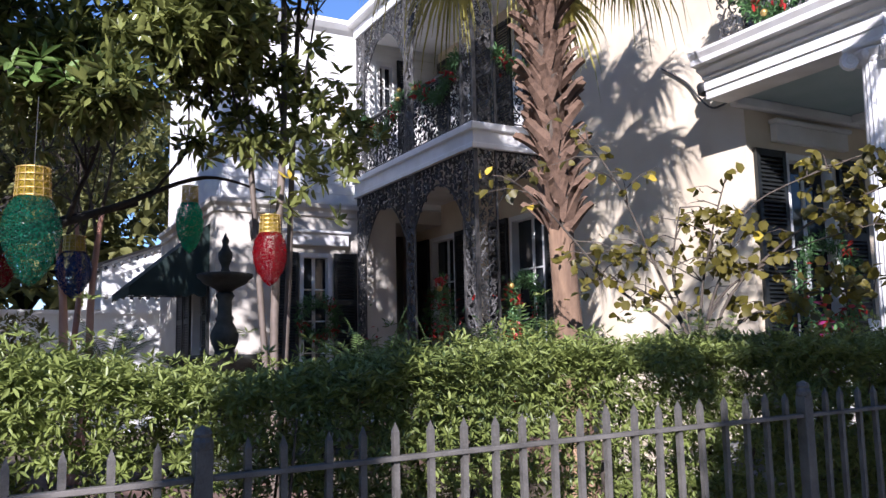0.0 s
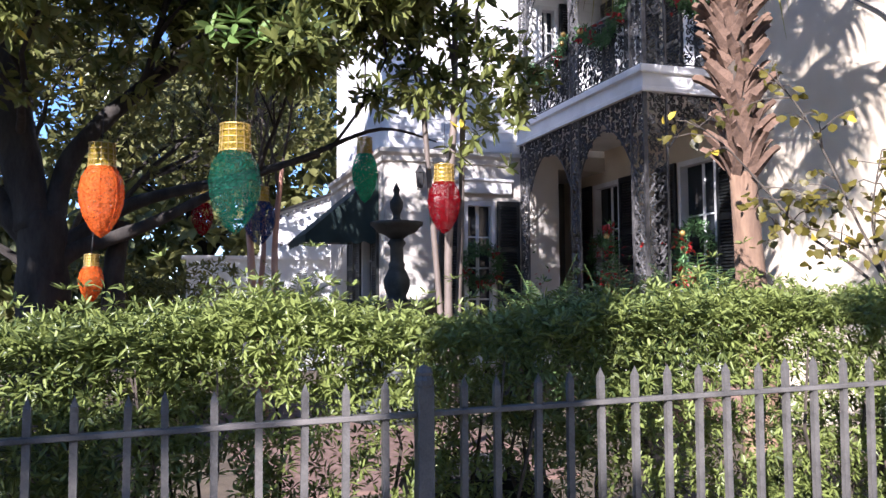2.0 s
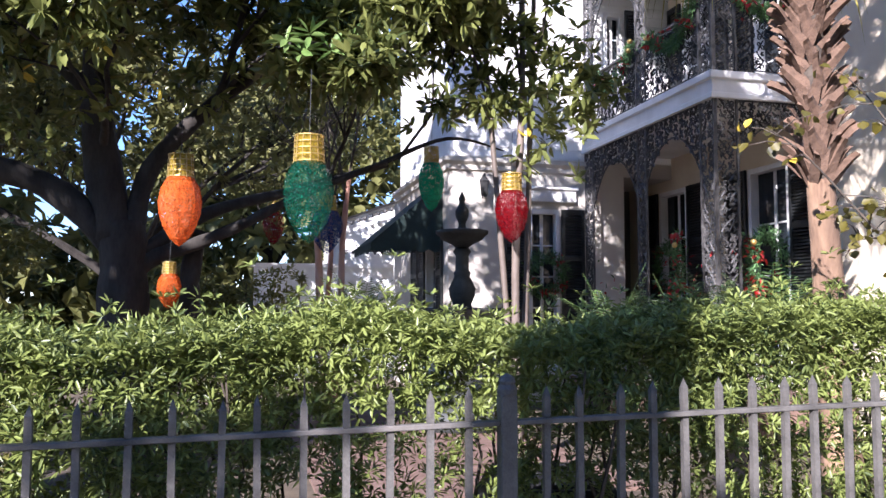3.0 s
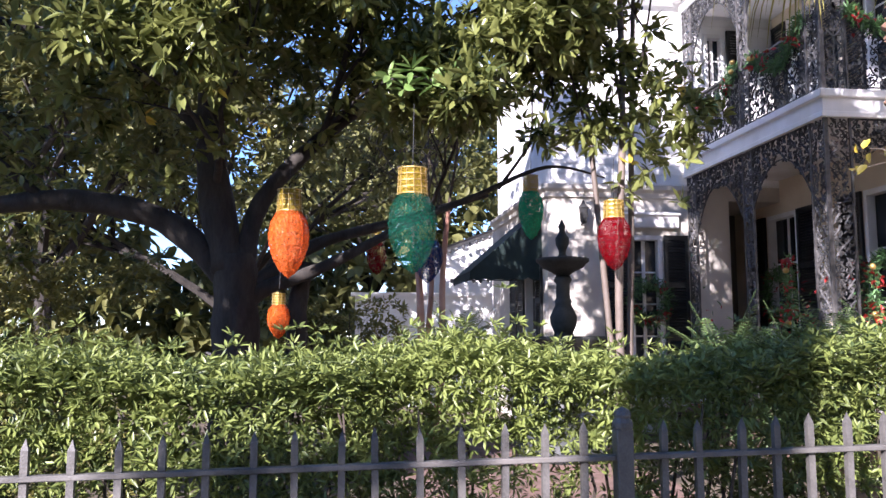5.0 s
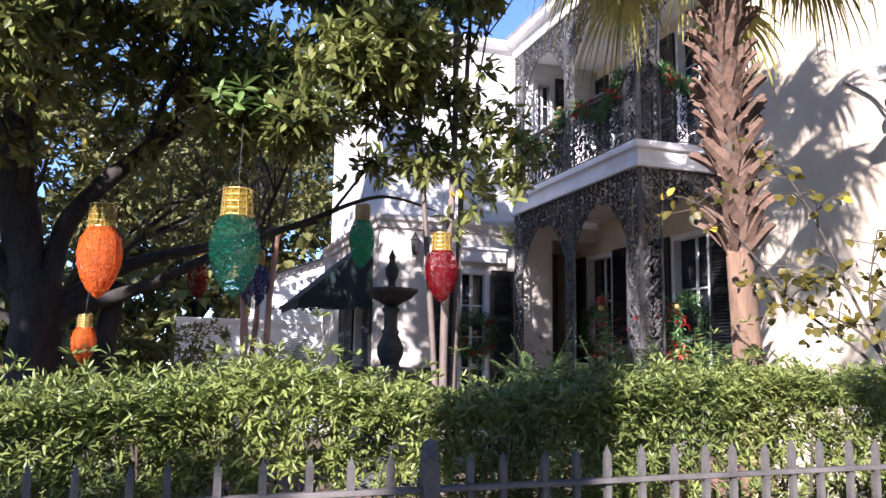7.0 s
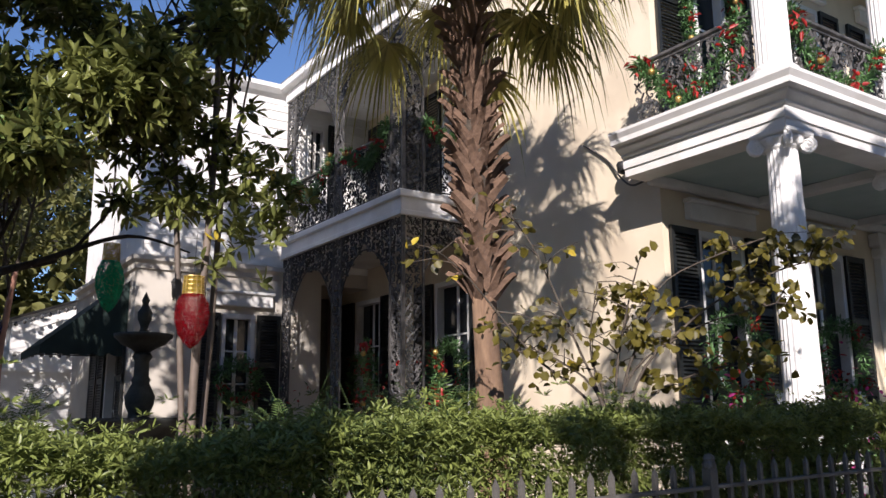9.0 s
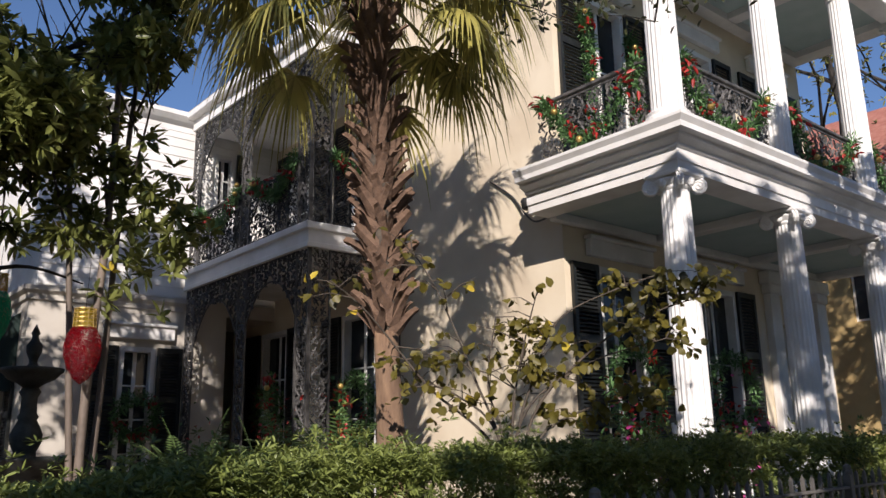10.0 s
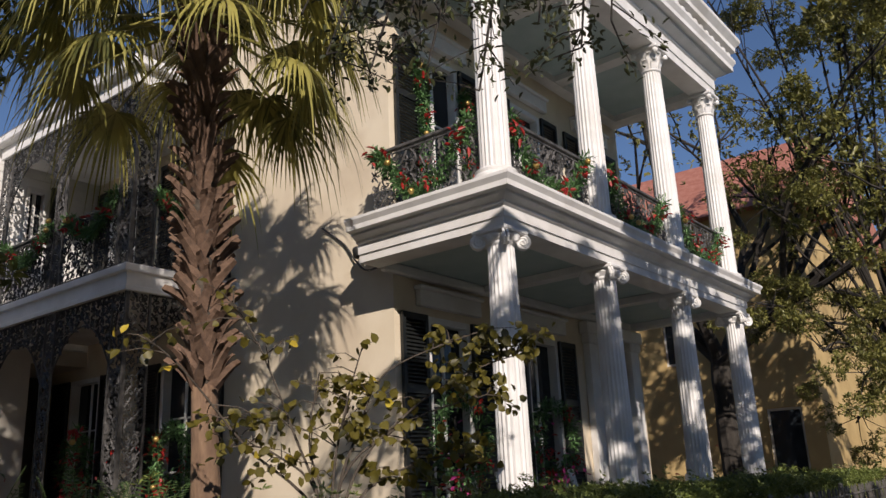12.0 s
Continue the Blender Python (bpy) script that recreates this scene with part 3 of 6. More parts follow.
# front door with its pilasters
door = thing("door_front", (DOOR_X, FW, 0.62), "white panelled front door between white pilasters", "door", kind="structure")
d = bmesh.new()
box(d, DOOR_X - 0.55, DOOR_X + 0.55, FW + 0.2, FW + 0.26, 0.62, 3.3, 0.01)
for zz in ((0.8, 1.5), (1.65, 2.3), (2.45, 3.1)):
    for xx in (-0.45, 0.06):
        box(d, DOOR_X + xx, DOOR_X + xx + 0.39, FW + 0.185, FW + 0.2, *zz, 0.006)
part("door_leaf", d, STUCCO2, door)
for sx in (-1, 1):
    p = bmesh.new()
    a = DOOR_X + sx * 0.72
    box(p, a - 0.14, a + 0.14, FW - 0.12, FW - 0.003, 0.6, 3.7, 0.01)
    box(p, a - 0.18, a + 0.18, FW - 0.16, FW - 0.003, 3.7, 3.85, 0.02)
    part("pilaster", p, WHITE, door)
p = bmesh.new()
box(p, DOOR_X - 0.95, DOOR_X + 0.95, FW - 0.18, FW - 0.003, 3.85, 4.05, 0.02)
part("door_head", p, WHITE, door)
p = bmesh.new()
lathe(p, ((0.0, 0), (0.03, 0.01), (0.035, 0.03), (0.0, 0.06)), (DOOR_X + 0.42, FW + 0.16, 1.65), 10)
part("door_knob", p, GOLD, door, "small brass door knob")

# wing cornice, roof and awning
ring_moulding("wing_cornice", 3.07, 5.39, 13.0, 17.5, ((-0.02, 3.8), (0.04, 3.82), (0.04, 3.9), (0.1, 3.95), (0.1, 4.02), (-0.05, 4.05)), STUCCO2, "moulded cornice along the wing's wall top")
tagged(part("wing_ledge", box(bmesh.new(), 3.07, SW, 13.0, 17.6, 3.8, 4.04), STUCCO2), "flat ledge above the wing's ground floor", "ledge", kind="structure")
ring_moulding("wing_roof_cornice", 3.2, SW, 13.14, 17.5, ((-0.3, 7.0), (0.03, 7.0), (0.03, 7.1), (0.12, 7.16), (0.2, 7.24), (0.2, 7.32), (-0.3, 7.36)), WHITE, "white cornice along the wing's roof edge")


def awning(x0, x1, y0, y1, z0, z1):
    a = thing("awning", (x1, y0, z0), "dark green cloth awning with scalloped edge over a side door", "awning")
    b = bmesh.new()
    t = 0.02
    v = [b.verts.new(p) for p in ((x0, y0, z0), (x1, y0, z1), (x1, y1, z1), (x0, y1, z0), (x0, y0, z0 - t), (x1, y0, z1 - t), (x1, y1, z1 - t), (x0, y1, z0 - t))]
    for f in ((0, 1, 2, 3), (7, 6, 5, 4), (0, 4, 5, 1), (2, 6, 7, 3), (0, 3, 7, 4), (1, 5, 6, 2)):
        b.faces.new([v[i] for i in f])
    part("canopy", b, AWNING, a)
    for yy in (y0, y1):
        b = bmesh.new()
        v = [b.verts.new(p) for p in ((x0, yy - 0.004, z0), (x1, yy - 0.004, z1), (x1, yy - 0.004, z0), (x0, yy + 0.004, z0), (x1, yy + 0.004, z1), (x1, yy + 0.004, z0))]
        for f in ((0, 2, 1), (3, 4, 5), (0, 1, 4, 3), (1, 2, 5, 4), (2, 0, 3, 5)):
            b.faces.new([v[i] for i in f])
        part("side_cloth", b, AWNING, a)
    b = bmesh.new()
    n = 9
    for i in range(n):
        p0, p1 = y0 + (y1 - y0) * i / n, y0 + (y1 - y0) * (i + 1) / n
        lathe_pts = [(x0, p0, z0), (x0, p1, z0)] + [(x0, p1 + (p0 - p1) * k / 6, z0 - 0.1 - 0.05 * math.sin(math.pi * k / 6)) for k in range(7)]
        b.faces.new([b.verts.new(p) for p in lathe_pts])
    for i in range(5):
        p0, p1 = x0 + (x1 - x0) * i / 5, x0 + (x1 - x0) * (i + 1) / 5
        b.faces.new([b.verts.new(p) for p in [(p0, y0 - 0.006, z0), (p1, y0 - 0.006, z0)] + [(p1 + (p0 - p1) * k / 6, y0 - 0.006, z0 - 0.1 - 0.05 * math.sin(math.pi * k / 6)) for k in range(7)]])
    bmesh.ops.remove_doubles(b, verts=b.verts[:], dist=0.008)
    bmesh.ops.solidify(b, geom=b.faces[:], thickness=0.006)
    part("valance", b, AWNING, a)
    for yy in (y0 + 0.03, y1 - 0.03):
        part("arm", tube(bmesh.new(), [(x0 + 0.01, yy, z0 - 0.02), (x1, yy, z0 - 0.02)], 0.012), IRON, a)
    return a


shutter("x", 3.07, 13.32, 13.68, 0.4, 2.9)
shutter("x", 3.07, 14.62, 15.1, 0.4, 2.9)
shutter("x", 3.07, 15.2, 15.75, 0.4, 2.9)
awning(1.85, 3.06, 13.35, 15.3, 2.62, 3.66)

# ---- the iron balcony on the side ----
BX, BY0, BY1 = 5.42, 9.02, 12.95
bal = bmesh.new()
box(bal, BX, SW - 0.002, BY0, 12.99, 4.22, 4.44, 0.01)
box(bal, BX - 0.05, SW - 0.002, BY0 - 0.05, 12.99, 4.4, 4.5, 0.012)
box(bal, BX - 0.02, SW - 0.002, BY0 - 0.02, 12.99, 4.16, 4.23, 0.008)
tagged(part("balcony_floor", bal, WHITE), "white wooden edge and floor of the side balcony", "balcony", kind="structure")
tagged(part("balcony_roof", box(box(bmesh.new(), BX - 0.12, SW - 0.002, BY0 - 0.12, 12.99, 7.2, 7.34, 0.02), BX, SW - 0.002, BY0, 12.99, 7.0, 7.2, 0.01), WHITE), "white edged roof of the side balcony", "roof", kind="structure")
tagged(part("terrace", box(bmesh.new(), BX - 0.25, SW, BY0 - 0.25, 13.0, 0.0, 0.42, 0.01), BRICKPATH), "stone terrace under the balcony", "terrace", kind="structure")


def spiral(o, u, v, r, turns, start, hand, n=12):
    """Points of a scroll that winds inwards round o in the plane of u and v."""
    return [o + (u * math.cos(start + hand * 2 * math.pi * turns * i / n) + v * math.sin(start + hand * 2 * math.pi * turns * i / n)) * r * (1 - 0.85 * i / n) for i in range(n + 1)]


def lace(bm, o, u, v, w, h, cell=0.16, bar=0.008, seg=4, skip=None):
    """Cast iron lace that fills a w by h field: scrolls, leaves and rosettes in cells."""
    nx, nz = max(1, round(w / cell)), max(1, round(h / cell))
    cw, ch = w / nx, h / nz
    for i in range(nx):
        for j in range(nz):
            if skip and skip((i + 0.5) * cw, (j + 0.5) * ch):
                continue
            c = o + u * (i + 0.5 + random.uniform(-0.12, 0.12)) * cw + v * (j + 0.5 + random.uniform(-0.12, 0.12)) * ch
            s = random.choice((-1, 1))
            for q in (-1, 1):
                r = min(cw, ch) * random.uniform(0.22, 0.36)
                tube(bm, spiral(c + u * cw * random.uniform(0.12, 0.28) * s * q + v * ch * random.uniform(0.1, 0.26) * q, u, v, r, random.uniform(0.8, 1.4), random.uniform(0, 6.3), s, 7), bar, 3, False)
            w0, w1 = random.uniform(0.2, 0.5), random.uniform(0.2, 0.5)
            tube(bm, [c + u * cw * w0 * s - v * ch * 0.5, c + u * cw * random.uniform(-0.2, 0.2), c - u * cw * w1 * s + v * ch * 0.5], bar * 1.2, 3, False)
            nrm = u.cross(v) * 0.005
            for q in range(2):
                g = random.uniform(0, 6.3)
                e, f = u * math.cos(g) + v * math.sin(g), v * math.cos(g) - u * math.sin(g)
                a = c + u * cw * random.uniform(-0.35, 0.35) + v * ch * random.uniform(-0.35, 0.35)
                l = cell * random.uniform(0.16, 0.32)
                tri = [a - e * l, a + f * l * 0.45, a + e * l, a - f * l * 0.45]
                up_, dn = bm.verts.new(a + nrm * 2), bm.verts.new(a - nrm * 2)
                vs = [bm.verts.new(p) for p in tri]
                for k in range(4):
                    bm.faces.new((vs[k], vs[(k + 1) % 4], up_))
                    bm.faces.new((vs[(k + 1) % 4], vs[k], dn))


X, Y, Z = Vector((1, 0, 0)), Vector((0, 1, 0)), Vector((0, 0, 1))


def lace_post(o, u, w, z0, z1, parent):
    """A flat post of iron lace between two square bars."""
    p = bmesh.new()
    o = Vector(o)
    for k in (0, w):
        a = o + u * k
        box(p, a.x - 0.014, a.x + 0.014, a.y - 0.014, a.y + 0.014, z0, z1)
    lace(p, o + u * 0.02 + Z * (z0 - o.z), u, Z, w - 0.04, z1 - z0, 0.13, 0.011)
    return part("post", p, IRONWORN, parent)


def spandrel(o, u, w, h, parent, arch):
    """A hanging frieze of iron lace, arched below."""
    p = bmesh.new()
    o = Vector(o)
    lace(p, o - Z * h, u, Z, w, h, 0.125, 0.012, 4, lambda a, b: b < (h - 0.3) * (1 - abs(2 * a / w - 1) ** 2.2) * arch)
    tube(p, [o + u * w * k / 14 - Z * (h - (h - 0.3) * (1 - abs(2 * k / 14 - 1) ** 2.2) * arch) for k in range(15)], 0.013, 4)
    tube(p, [o - Z * 0.01, o + u * w - Z * 0.01], 0.013, 4)
    return part("frieze", p, IRON, parent)


def rail_panel(o, u, w, h, parent, material=IRON, name="rail_panel"):
    p = bmesh.new()
    o = Vector(o)
    lace(p, o + Z * 0.06, u, Z, w, h - 0.12, 0.14, 0.01)
    for z in (0.05, h - 0.05):
        tube(p, [o + Z * z, o + u * w + Z * z], 0.012, 4)
    part(name, p, material, parent)
    t = bmesh.new()
    a, b = o + Z * (h - 0.02), o + u * w + Z * (h + 0.02)
    q = u.cross(Z) * 0.03
    box(t, min(a.x, b.x) - abs(q.x), max(a.x, b.x) + abs(q.x), min(a.y, b.y) - abs(q.y), max(a.y, b.y) + abs(q.y), a.z, b.z, 0.006)
    part("handrail", t, material, parent)


iron = thing("iron_balcony_screen", (BX, BY0, 0.42), "black cast iron lace posts, friezes and railing of the side balcony", "ironwork")
for z0, z1 in ((0.42, 4.16), (4.5, 7.0)):
    lace_post((BX + 0.04, BY0 + 0.04, 0), Y, 0.3, z0, z1, iron)
    lace_post((BX + 0.07, BY0 + 0.04, 0), X, 0.3, z0, z1, iron)
    lace_post((BX + 0.04, 10.8, 0), Y, 0.26, z0, z1, iron)
    lace_post((BX + 0.04, 12.62, 0), Y, 0.3, z0, z1, iron)
    spandrel((BX + 0.04, BY0 + 0.36, z1), Y, 1.42, 0.85, iron, 1.0)
    spandrel((BX + 0.04, 11.08, z1), Y, 1.52, 0.95, iron, 1.0)
    spandrel((BX + 0.4, BY0 + 0.04, z1), X, 1.1, 0.7, iron, 1.0)
rail_panel((BX + 0.04, BY0 + 0.36, 4.5), Y, 1.42, 0.9, iron)
rail_panel((BX + 0.04, 11.08, 4.5), Y, 1.52, 0.9, iron)
rail_panel((BX + 0.4, BY0 + 0.04, 4.5), X, 1.1, 0.9, iron)

# ---- gallery railing ----
rails = thing("gallery_railing", (COLS[0], COLY, 4.585), "dark iron lace railing between the upper white columns", "railing")
for a, b in zip(COLS, COLS[1:]):
    rail_panel((a + 0.2, COLY, 4.585), X, b - a - 0.4, 0.85, rails, IRONWORN)
rail_panel((COLS[0], COLY + 0.2, 4.585), Y, FW - COLY - 0.25, 0.85, rails, IRONWORN)
rail_panel((COLS[3], COLY + 0.2, 4.585), Y, FW - COLY - 0.25, 0.85, rails, IRONWORN)


# ---- the fence ----
FY, STEP, POST0 = 2.72, 0.132, 0.608
BAY = 21 * STEP


def fence():
    f = thing("fence", (POST0, FY, 0.06), "grey painted iron picket fence with pointed tips", "fence")
    pm = box(bmesh.new(), -0.011, 0.011, -0.011, 0.011, 0.08, 1.235)
    top = [v for v in pm.verts if v.co.z > 1]
    tip = pm.verts.new((0, 0, 1.27))
    for fc in [fc for fc in pm.faces if all(v in top for v in fc.verts)]:
        ring = list(fc.verts)
        pm.faces.remove(fc)
        for a, b in zip(ring, ring[1:] + ring[:1]):
            pm.faces.new((a, b, tip))
    me = bpy.data.meshes.new("picket")
    pm.to_mesh(me)
    pm.free()
    qm = box(bmesh.new(), -0.028, 0.028, -0.028, 0.028, 0.0, 1.24, 0.004)
    lathe(qm, ((0.03, 1.235), (0.034, 1.245), (0.034, 1.26), (0.027, 1.275), (0.03, 1.285), (0.024, 1.3), (0.0, 1.312)), (0, 0, 0), 12)
    pe = bpy.data.meshes.new("post")
    qm.to_mesh(pe)
    qm.free()
    def rise(x):
        return 0.014 * (x + 0.9)
    for b in range(-2, 6):
        x0 = POST0 + b * BAY
        o = link("post", pe, FENCEGREY, f)
        o.matrix_basis = pose(x0, FY, rise(x0))
        for k in range(1, 21):
            o = link("picket", me, FENCEGREY, f)
            o.matrix_basis = pose(x0 + k * STEP + random.uniform(-0.004, 0.004), FY, rise(x0 + k * STEP) + random.uniform(-0.008, 0.004), random.uniform(-0.4, 0.4), random.uniform(-0.7, 0.7), 0)
        for z in (1.15, 0.2):
            r = bmesh.new()
            box(r, x0 + 0.028, x0 + BAY - 0.028, FY - 0.02, FY + 0.02, z - 0.009, z + 0.009, 0.003)
            for v in r.verts:
                v.co.z += rise(v.co.x)
            part("rail", r, FENCEGREY, f)
    return f


fence()


# ---- the hedge ----
def hedge_top(x):
    return 1.445 + 0.07 * np.clip((x - 1.9) / 0.5, 0, 1) - 0.05 * np.exp(-((x - 0.85) / 0.35) ** 2) + 0.02 * np.sin(x * 1.3) + 0.025 * np.sin(x * 3.7 + 1) + 0.015 * np.sin(x * 9)


def hedge(x0, x1, y0, y1, per, label, top=hedge_top, leaf=(0.032, 0.06), wide=(0.013, 0.02), thin=None):
    h = thing("hedge", ((x0 + x1) / 2, (y0 + y1) / 2, 0), label, "hedge")
    n = int(per * (x1 - x0))
    x = rng.uniform(x0, x1, n)
    t = rng.uniform(0, 1, n)
    y, z, ax = np.empty(n), np.empty(n), np.empty((n, 3))
    top_z = top(x)
    f = t < 0.55
    z[f] = rng.uniform(0.05, 1.0, f.sum()) ** 0.8 * top_z[f]
    y[f] = y0 + 0.05 + np.abs(rng.normal(0, 0.07, f.sum())) + 0.09 * np.sin(x[f] * 5 + z[f] * 7) * np.sin(x[f] * 2.3 + 1 - z[f] * 4)
    ax[f] = (0, -1, 0.55)
    z[~f] = top_z[~f] + rng.normal(0, 0.035, (~f).sum()) + np.maximum(0, rng.exponential(0.04, (~f).sum()) - 0.07)
    y[~f] = rng.uniform(y0, y1, (~f).sum())
    ax[~f] = (0, -0.2, 1)
    deep = rng.uniform(0, 1, n) < 0.34
    y[deep] = rng.uniform(y0, y1, deep.sum())
    z[deep] = rng.uniform(0.1, 1, deep.sum()) * top_z[deep]
    ax += rng.normal(0, 0.35, (n, 3))
    keep = np.sin(x * 11 + 2 * np.sin(z * 9)) * np.sin(z * 13 + 2 * np.sin(x * 7)) > -0.08 - 0.9 * (z > top_z - 0.3) - 0.5 * rng.uniform(0, 1, n)
    keep &= np.ones(n, bool) if thin is None else thin(x, y, z)
    c = np.stack([x, y, z], 1)[keep]
    b, w, L, W = whorls(c, ax[keep], 9, leaf, wide, (0.75, 1.45))
    tagged(link("foliage", leaf_mesh("foliage", b, w, L, W), HEDGE, h), kind="stuff")
    s = bmesh.new()
    for i in range(int((x1 - x0) * 9)):
        px, py = random.uniform(x0, x1), random.uniform(y0 + 0.1, y1 - 0.1)
        q = [(px, py, 0)]
        for k in range(1, 5):
            q.append((q[-1][0] + random.uniform(-0.1, 0.1), q[-1][1] + random.uniform(-0.09, 0.07), k * 0.33))
        tube(s, q, [0.014, 0.012, 0.01, 0.007, 0.004], 4, False)
    tagged(part("stem", s, TWIG, h), kind="stuff")
    return h


def open_below(x, y, z):
    # a thin, leafless stretch low down by the fence post
    return ~((x > 0.75) & (x < 1.75) & (z < 0.9) & (rng.uniform(0, 1, len(x)) < 0.6))


hedge(-3.4, 5.2, 2.92, 3.75, 3500, "clipped azalea hedge, green leaf rosettes over brown stems", leaf=(0.028, 0.052), wide=(0.009, 0.015), thin=open_below)
hedge(5.2, 16.0, 2.95, 3.8, 1500, "clipped dark green hedge beside the iron fence", leaf=(0.03, 0.056))


# ---- the palm ----
PALM = Vector((4.24, 5.68, 0))


def palm():
    def lean(z):
        return PALM.x - 0.053 * (z - 2.7)

    def leaned(bm):
        for v in bm.verts:
            v.co.x += lean(v.co.z) - PALM.x
        return bm
    p = thing("palm_tree", PALM, "cabbage palm with criss-crossed leaf bases and drooping fan fronds", "palm")
    t = lathe(bmesh.new(), ((0.19, 0), (0.16, 0.3), (0.138, 0.9), (0.126, 1.5), (0.112, 2.0), (0.108, 2.52), (0.085, 2.6)), tuple(PALM), 20)
    part("trunk", leaned(t), PALMBARK, p, "pale orange-brown smooth lower trunk", True)
    # dark twig brown here stands in for shade between the leaf bases
    t = lathe(bmesh.new(), ((0.085, 2.5), (0.1, 2.6), (0.105, 4.2), (0.1, 6.1), (0.08, 6.8)), tuple(PALM), 18)
    part("upper_trunk", leaned(t), TWIG, p, "fibrous upper trunk, coloured dark for the shaded gaps between leaf bases", True)
    b = bmesh.new()
    prof = ((0.0, 0.062, 0.012), (0.07, 0.058, 0.03), (0.15, 0.045, 0.05), (0.22, 0.036, 0.075), (0.26, 0.03, 0.105))
    rows = []
    for h, w, d in prof:
        rows.append([b.verts.new((d - 0.016, -w, h)), b.verts.new((d + 0.006, 0, h)), b.verts.new((d - 0.016, w, h)), b.verts.new((d - 0.022, 0, h))])
    for a, c in zip(rows, rows[1:]):
        for i in range(4):
            b.faces.new((a[i], a[(i + 1) % 4], c[(i + 1) % 4], c[i]))
    b.faces.new(rows[-1])
    me = bpy.data.meshes.new("leaf_base")
    b.to_mesh(me)
    b.free()
    for i in range(260):
        z = 2.5 + i * 0.0141
        a = i * 137.5 + random.uniform(-8, 8)
        o = link("leaf_base", me, BOOT, p)
        r = 0.086 + random.uniform(-0.01, 0.012)
        s = random.uniform(0.85, 1.25)
        o.matrix_basis = pose(lean(z) + r * math.cos(radians(a)), PALM.y + r * math.sin(radians(a)), z, random.choice((-1, 1)) * random.uniform(22, 48), random.uniform(2, 16), a) @ Matrix.Scale(s, 4)
    # fronds: a stalk and a fan of drooping strips
    for i in range(62):
        az = radians(i * 137.5 + random.uniform(-10, 10))
        k = i / 61
        rise = radians(-26 + 100 * k + random.uniform(-10, 10))
        hub = Vector((lean(6.0), PALM.y, 5.82 + 0.8 * k))
        d = Vector((math.cos(az), math.sin(az), 0))
        length = random.uniform(0.95, 1.36) * (1 - 0.15 * k)
        line = [hub + d * (length * s * math.cos(rise)) + Z * (length * s * math.sin(rise) - 0.18 * s * s) for s in (0, 0.33, 0.66, 1)]
        fb = bmesh.new()
        tube(fb, [hub + d * 0.08] + line[1:], [0.025, 0.018, 0.014, 0.01], 4)
        end = line[-1]
        ahead = (line[-1] - line[-2]).normalized()
        across = ahead.cross(Z).normalized()
        up = across.cross(ahead)
        n = 46
        for j in range(n):
            g = radians(-115 + 230 * j / (n - 1))
            way = (ahead * math.cos(g) + across * math.sin(g) + up * (0.25 * math.cos(g * 0.8) - 0.1)).normalized()
            ll = random.uniform(0.56, 0.88) * (1 - 0.25 * abs(g) / 2)
            sd = way.cross(up).normalized()
            droop = random.uniform(0.45, 1.1)
            rows = []
            for s, w in ((0, 0.007), (0.3, 0.017), (0.55, 0.014), (0.8, 0.008), (1.0, 0.001)):
                c = end + way * ll * s - Z * (droop * ll * s ** 2.4) - way * (0.22 * ll * s ** 3)
                rows.append((fb.verts.new(c - sd * w), fb.verts.new(c + sd * w)))
            for u, v in zip(rows, rows[1:]):
                fb.faces.new((u[0], u[1], v[1], v[0]))
        part("frond", fb, PALMLEAF, p)
    return p


palm()


# ---- trees ----
def foliage(blobs, n, count, length, width, flat=0.7):
    """Leaf rosettes spread over uneven clumps: blobs of (x, y, z, radius)."""
    blobs = np.array(blobs)
    wgt = blobs[:, 3] ** 2
    i = rng.choice(len(blobs), n, p=wgt / wgt.sum())
    d = unit(rng.normal(size=(n, 3)))
    r = blobs[i, 3:4] * rng.uniform(0.25, 1.0, (n, 1)) ** 0.5
    c = blobs[i, :3] + d * r * np.array((1, 1, flat))
    return whorls(c, d + np.array((0, 0, 0.35)) + rng.normal(0, 0.4, (n, 3)), count, length, width, (0.6, 1.5))


def grow(bm, start, way, length, radius, depth, tips, bend=0.35, forks=3):
    """A branch that bends and forks; gathers the ends of its twigs."""
    way = Vector(way).normalized()
    pts = [Vector(start)]
    for k in range(4):
        way = (way + Vector((random.uniform(-1, 1), random.uniform(-1, 1), random.uniform(-0.5, 0.9))) * bend * 0.5).normalized()
        pts.append(pts[-1] + way * length / 4)
    tube(bm, pts, [radius * (1 - 0.13 * k) for k in range(5)], 6 if radius > 0.03 else 4, False)
    if depth == 0:
        tips.append(tuple(pts[-1]))
        tips.append(tuple(pts[2]))
        return
    for f in range(forks):
        w = (way + Vector((random.uniform(-1, 1), random.uniform(-1, 1), random.uniform(-0.6, 0.8))) * 0.9).normalized()
        grow(bm, pts[random.choice((2, 3, 4))], w, length * random.uniform(0.55, 0.8), radius * 0.55, depth - 1, tips, bend, forks)


